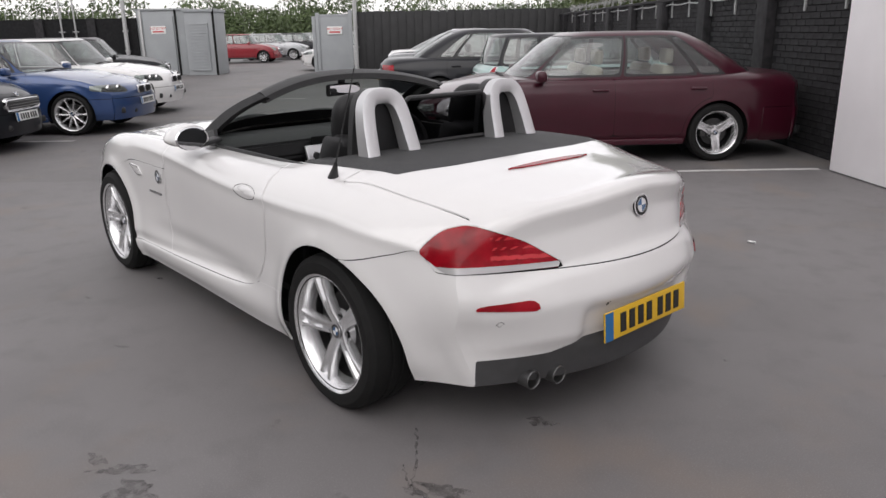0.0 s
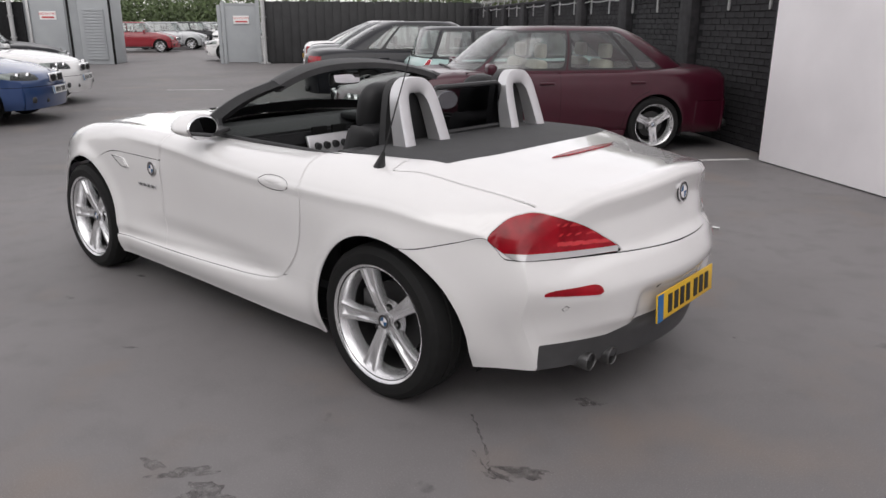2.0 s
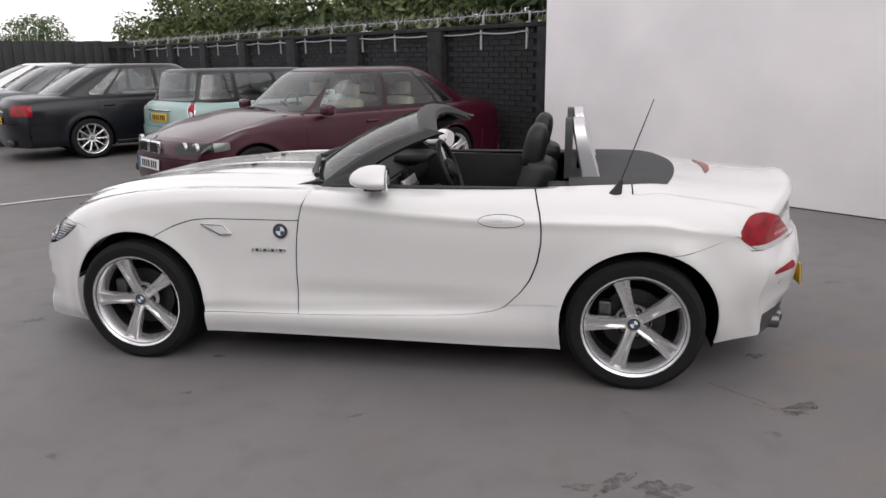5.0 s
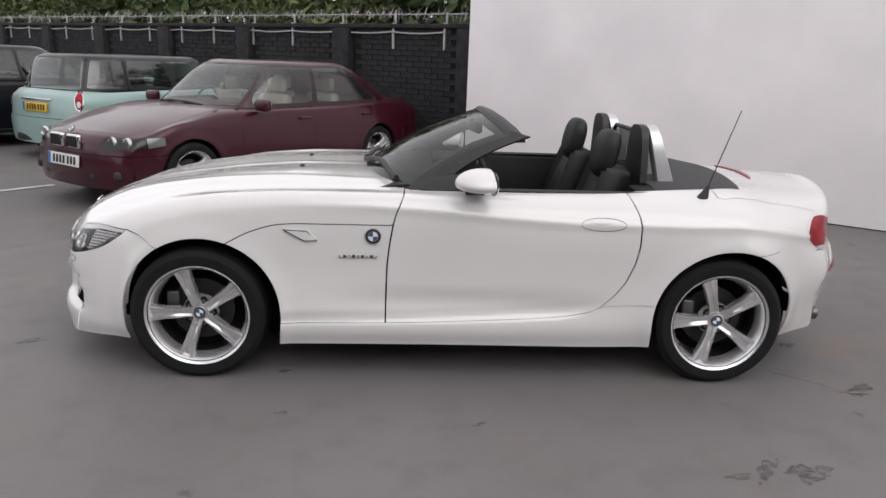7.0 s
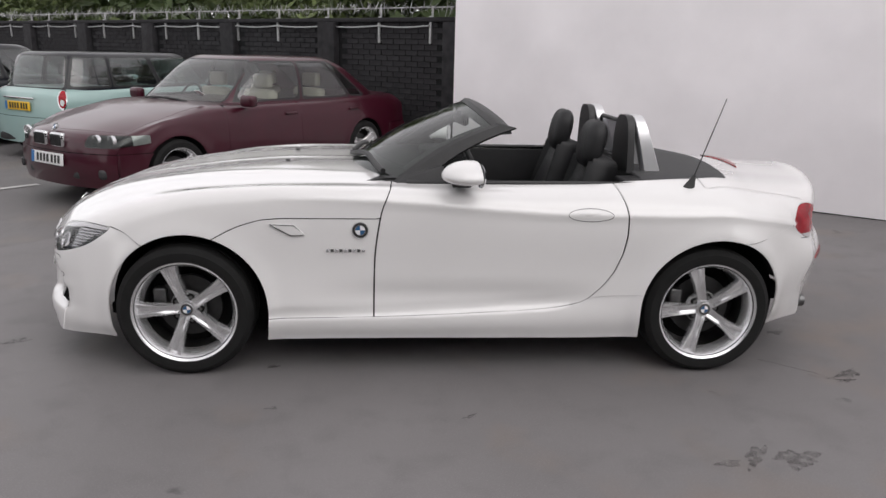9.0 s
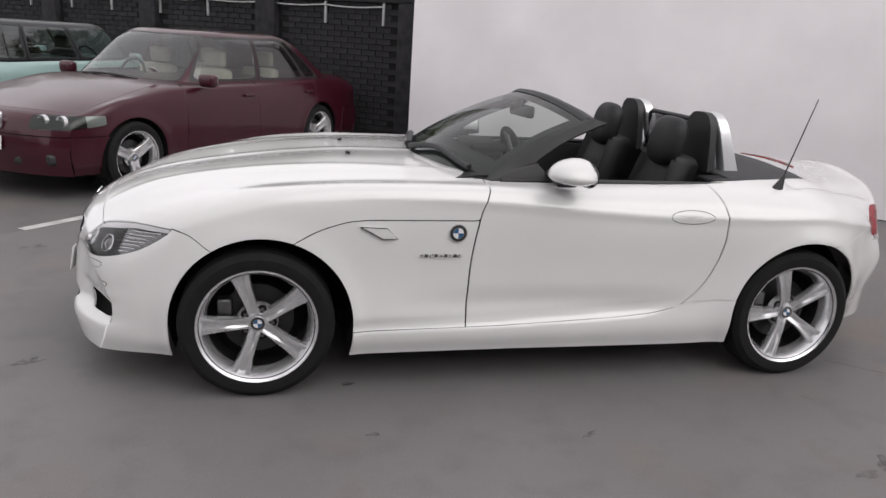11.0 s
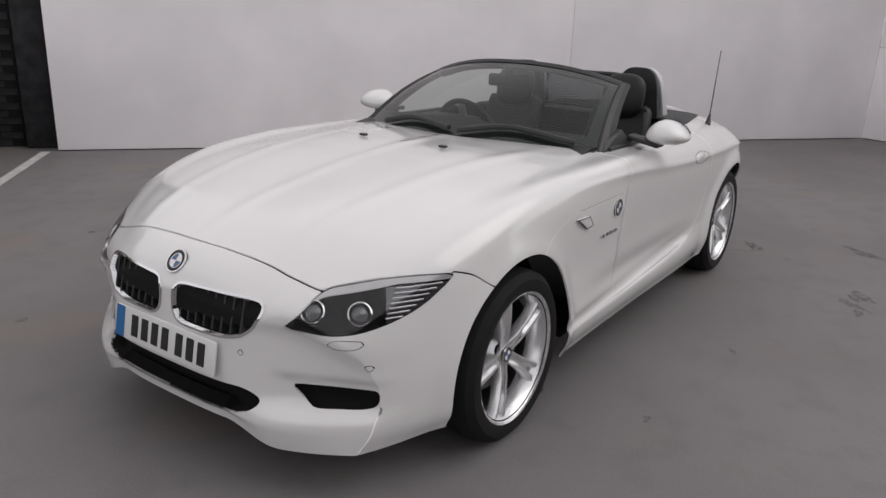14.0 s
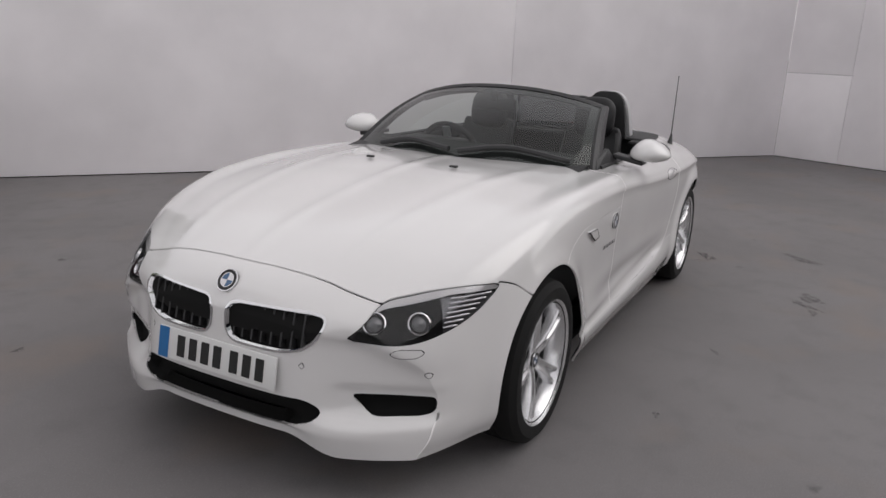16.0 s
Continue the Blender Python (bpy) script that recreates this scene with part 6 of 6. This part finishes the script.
ff = obj("far_fence", [(x, y, z) for x, y in gp for z in (0, 1.35)] + [(x * 1.002, y * 1.002, z) for x, y in gp for z in (0, 1.35)],
         [(2 * i, 2 * i + 2, 2 * i + 3, 2 * i + 1) for i in range(29)] + [(60 + 2 * i, 60 + 2 * i + 1, 60 + 2 * i + 3, 60 + 2 * i + 2) for i in range(29)] + [(2 * i + 1, 2 * i + 3, 63 + 2 * i, 61 + 2 * i) for i in range(29)], M["galv"])
tagged(ff, "grey palisade fence round the far lot", "fence", kind="structure")


# ---------------- brackets, cable and spikes on the brick wall
BRACKETS = (0.35, 1.28, 2.34, 3.44, 4.44, 5.54, 6.52, 7.60, 8.66, 9.80, 10.94, 11.74, 12.73, 13.71, 14.55, 15.43, 16.5, 17.6)
for uu in BRACKETS:
    br = tagged(boxpart("wall_bracket", yard(uu, -0.02, 1.775), (0.035, 0.03, 0.36), M["galv"], None, "", 0.004, UR), "white steel spike bracket on the wall", "bracket", "wall brackets")
    part("bracket_arm", box(bmesh.new(), yard(uu, 0.02, 2.01), (0.03, 0.03, 0.16), None, 0.003), M["galv"], br)
cab_pts = []
for ua, ub in zip(BRACKETS, BRACKETS[1:]):
    for q in range(5):
        f_ = q / 5
        cab_pts.append(yard(ua + (ub - ua) * f_, -0.05, 1.83 - 0.022 * math.sin(math.pi * f_)))
tagged(tube("cable", cab_pts, 0.011, M["galv"], None, "", False, 6), "pale cable slung along the wall", "cable")
tagged(tube("spike_rail", [yard(0.0, 0.02, 2.07), yard(18.5, 0.02, 2.07)], 0.008, M["galv"], None, "", False, 6), "steel rail carrying the spikes", "rail")
V, F = [], []
rng = np.random.default_rng(9)
for k in range(230):
    c = yard(0.02 + k * 0.08, 0.02, 2.07)
    for j in range(5):
        d = Vector(rng.normal(size=3))
        d.z *= 1.2
        d.normalize()
        sd = d.cross(Vector((0.3, 0.2, 1))).normalized() * 0.007
        i = len(V)
        V += [c - sd, c + sd, c + d * rng.uniform(0.09, 0.17), c + d.cross(sd).normalized() * 0.007]
        F += [(i, i + 1, i + 2), (i + 1, i + 3, i + 2), (i + 3, i, i + 2)]
tagged(obj("wall_spikes", V, F, M["galv"]), "dull steel anti-climb spikes along the wall top", "spikes", kind="stuff")

# ---------------- bricks
bw, bh, bd = 0.2155, 0.065, 0.010
bm = bmesh.new()
box(bm, (0, 0, 0), (bw, bd * 2, bh))
for v in bm.verts:
    if v.co.y > 0:
        v.co.x *= 0.985
        v.co.z *= 0.95
brick_me = bpy.data.meshes.new("brick")
bm.to_mesh(brick_me)
bm.free()
brick_me.materials.append(M["brick"])
V, F = [], []
count = 0
rng = np.random.default_rng(12)
for r_ in range(25):
    for c_ in range(92):
        uu = 0.12 + c_ * 0.2255 + (0.1127 if r_ % 2 else 0)
        zz = 0.0425 + r_ * 0.075
        if (uu + 0.10) % 2.37 < 0.27 or (uu + 0.10) % 2.37 > 2.10:
            continue
        c = yard(uu, -0.002 + rng.uniform(-0.003, 0.002), zz)
        if uu < 2.9 and count < 300:
            o = new("brick", brick_me)
            o.parent = wall
            o.matrix_parent_inverse = wall.matrix_world.inverted()
            o.matrix_world = Matrix.Translation(c) @ UR
            count += 1
        else:
            i = len(V)
            for v in brick_me.vertices:
                V.append(c + UR @ v.co)
            F += [tuple(i + q for q in p_.vertices) for p_ in brick_me.polygons]
rest = obj("brick_courses", V, F, M["brick"], wall)
rest.matrix_parent_inverse = wall.matrix_world.inverted()
tagged(rest, kind="stuff")


# ---------------- fine things on the ground
def crack(pts, w):
    """A thin ragged crack in the paving."""
    rnd = random.Random(3)
    L = smooth_line([(x, y_, 0) for x, y_ in pts], 24)
    V, F = [], []
    for k, p in enumerate(L):
        q = L[min(k + 1, len(L) - 1)] - L[max(k - 1, 0)]
        n = Vector((-q[1], q[0], 0)).normalized()
        c = Vector(p) + n * rnd.uniform(-0.006, 0.006)
        h = w * rnd.uniform(0.4, 1.3)
        V += [c - n * h + Vector((0, 0, 0.0014)), c + n * h + Vector((0, 0, 0.0014))]
    F = [(2 * k, 2 * k + 2, 2 * k + 3, 2 * k + 1) for k in range(len(L) - 1)]
    tagged(obj("paving_crack", V, F, M["spot"]), "thin dark crack in the paving", "crack", kind="structure")


crack([(1.62, -0.74), (1.70, -0.81), (1.826, -0.917), (1.916, -1.02)], 0.005)
crack([(1.78, -0.93), (1.88, -0.99), (1.99, -1.00)], 0.004)
for args in ((2.115, 0.659, 0.014, 0.010, 0.2, 21), (0.047, -1.31, 0.035, 0.012, 0.6, 22), (-1.83, 1.51, 0.03, 0.02, 0.1, 23), (-0.81, 2.64, 0.03, 0.03, 0.4, 24), (2.32, -1.59, 0.16, 0.05, 0.9, 25), (-0.81, -1.21, 0.03, 0.012, 0.2, 26), (-2.24, -0.42, 0.06, 0.03, 0.5, 27)):
    stain(*args)
V = [(1.281 + 0.03 * math.cos(a) * s, 2.536 + 0.017 * math.sin(a) * s, 0.004 + 0.012 * s * abs(math.sin(2 * a))) for s in (0.4, 1.0) for a in np.linspace(0, 2 * math.pi, 11)[:-1]]
F = [tuple(range(10))] + [(k, (k + 1) % 10, 10 + (k + 1) % 10, 10 + k) for k in range(10)]
tagged(obj("paper_scrap", V, F, M["platewhite"]), "small crumpled white paper scrap on the paving", "litter")
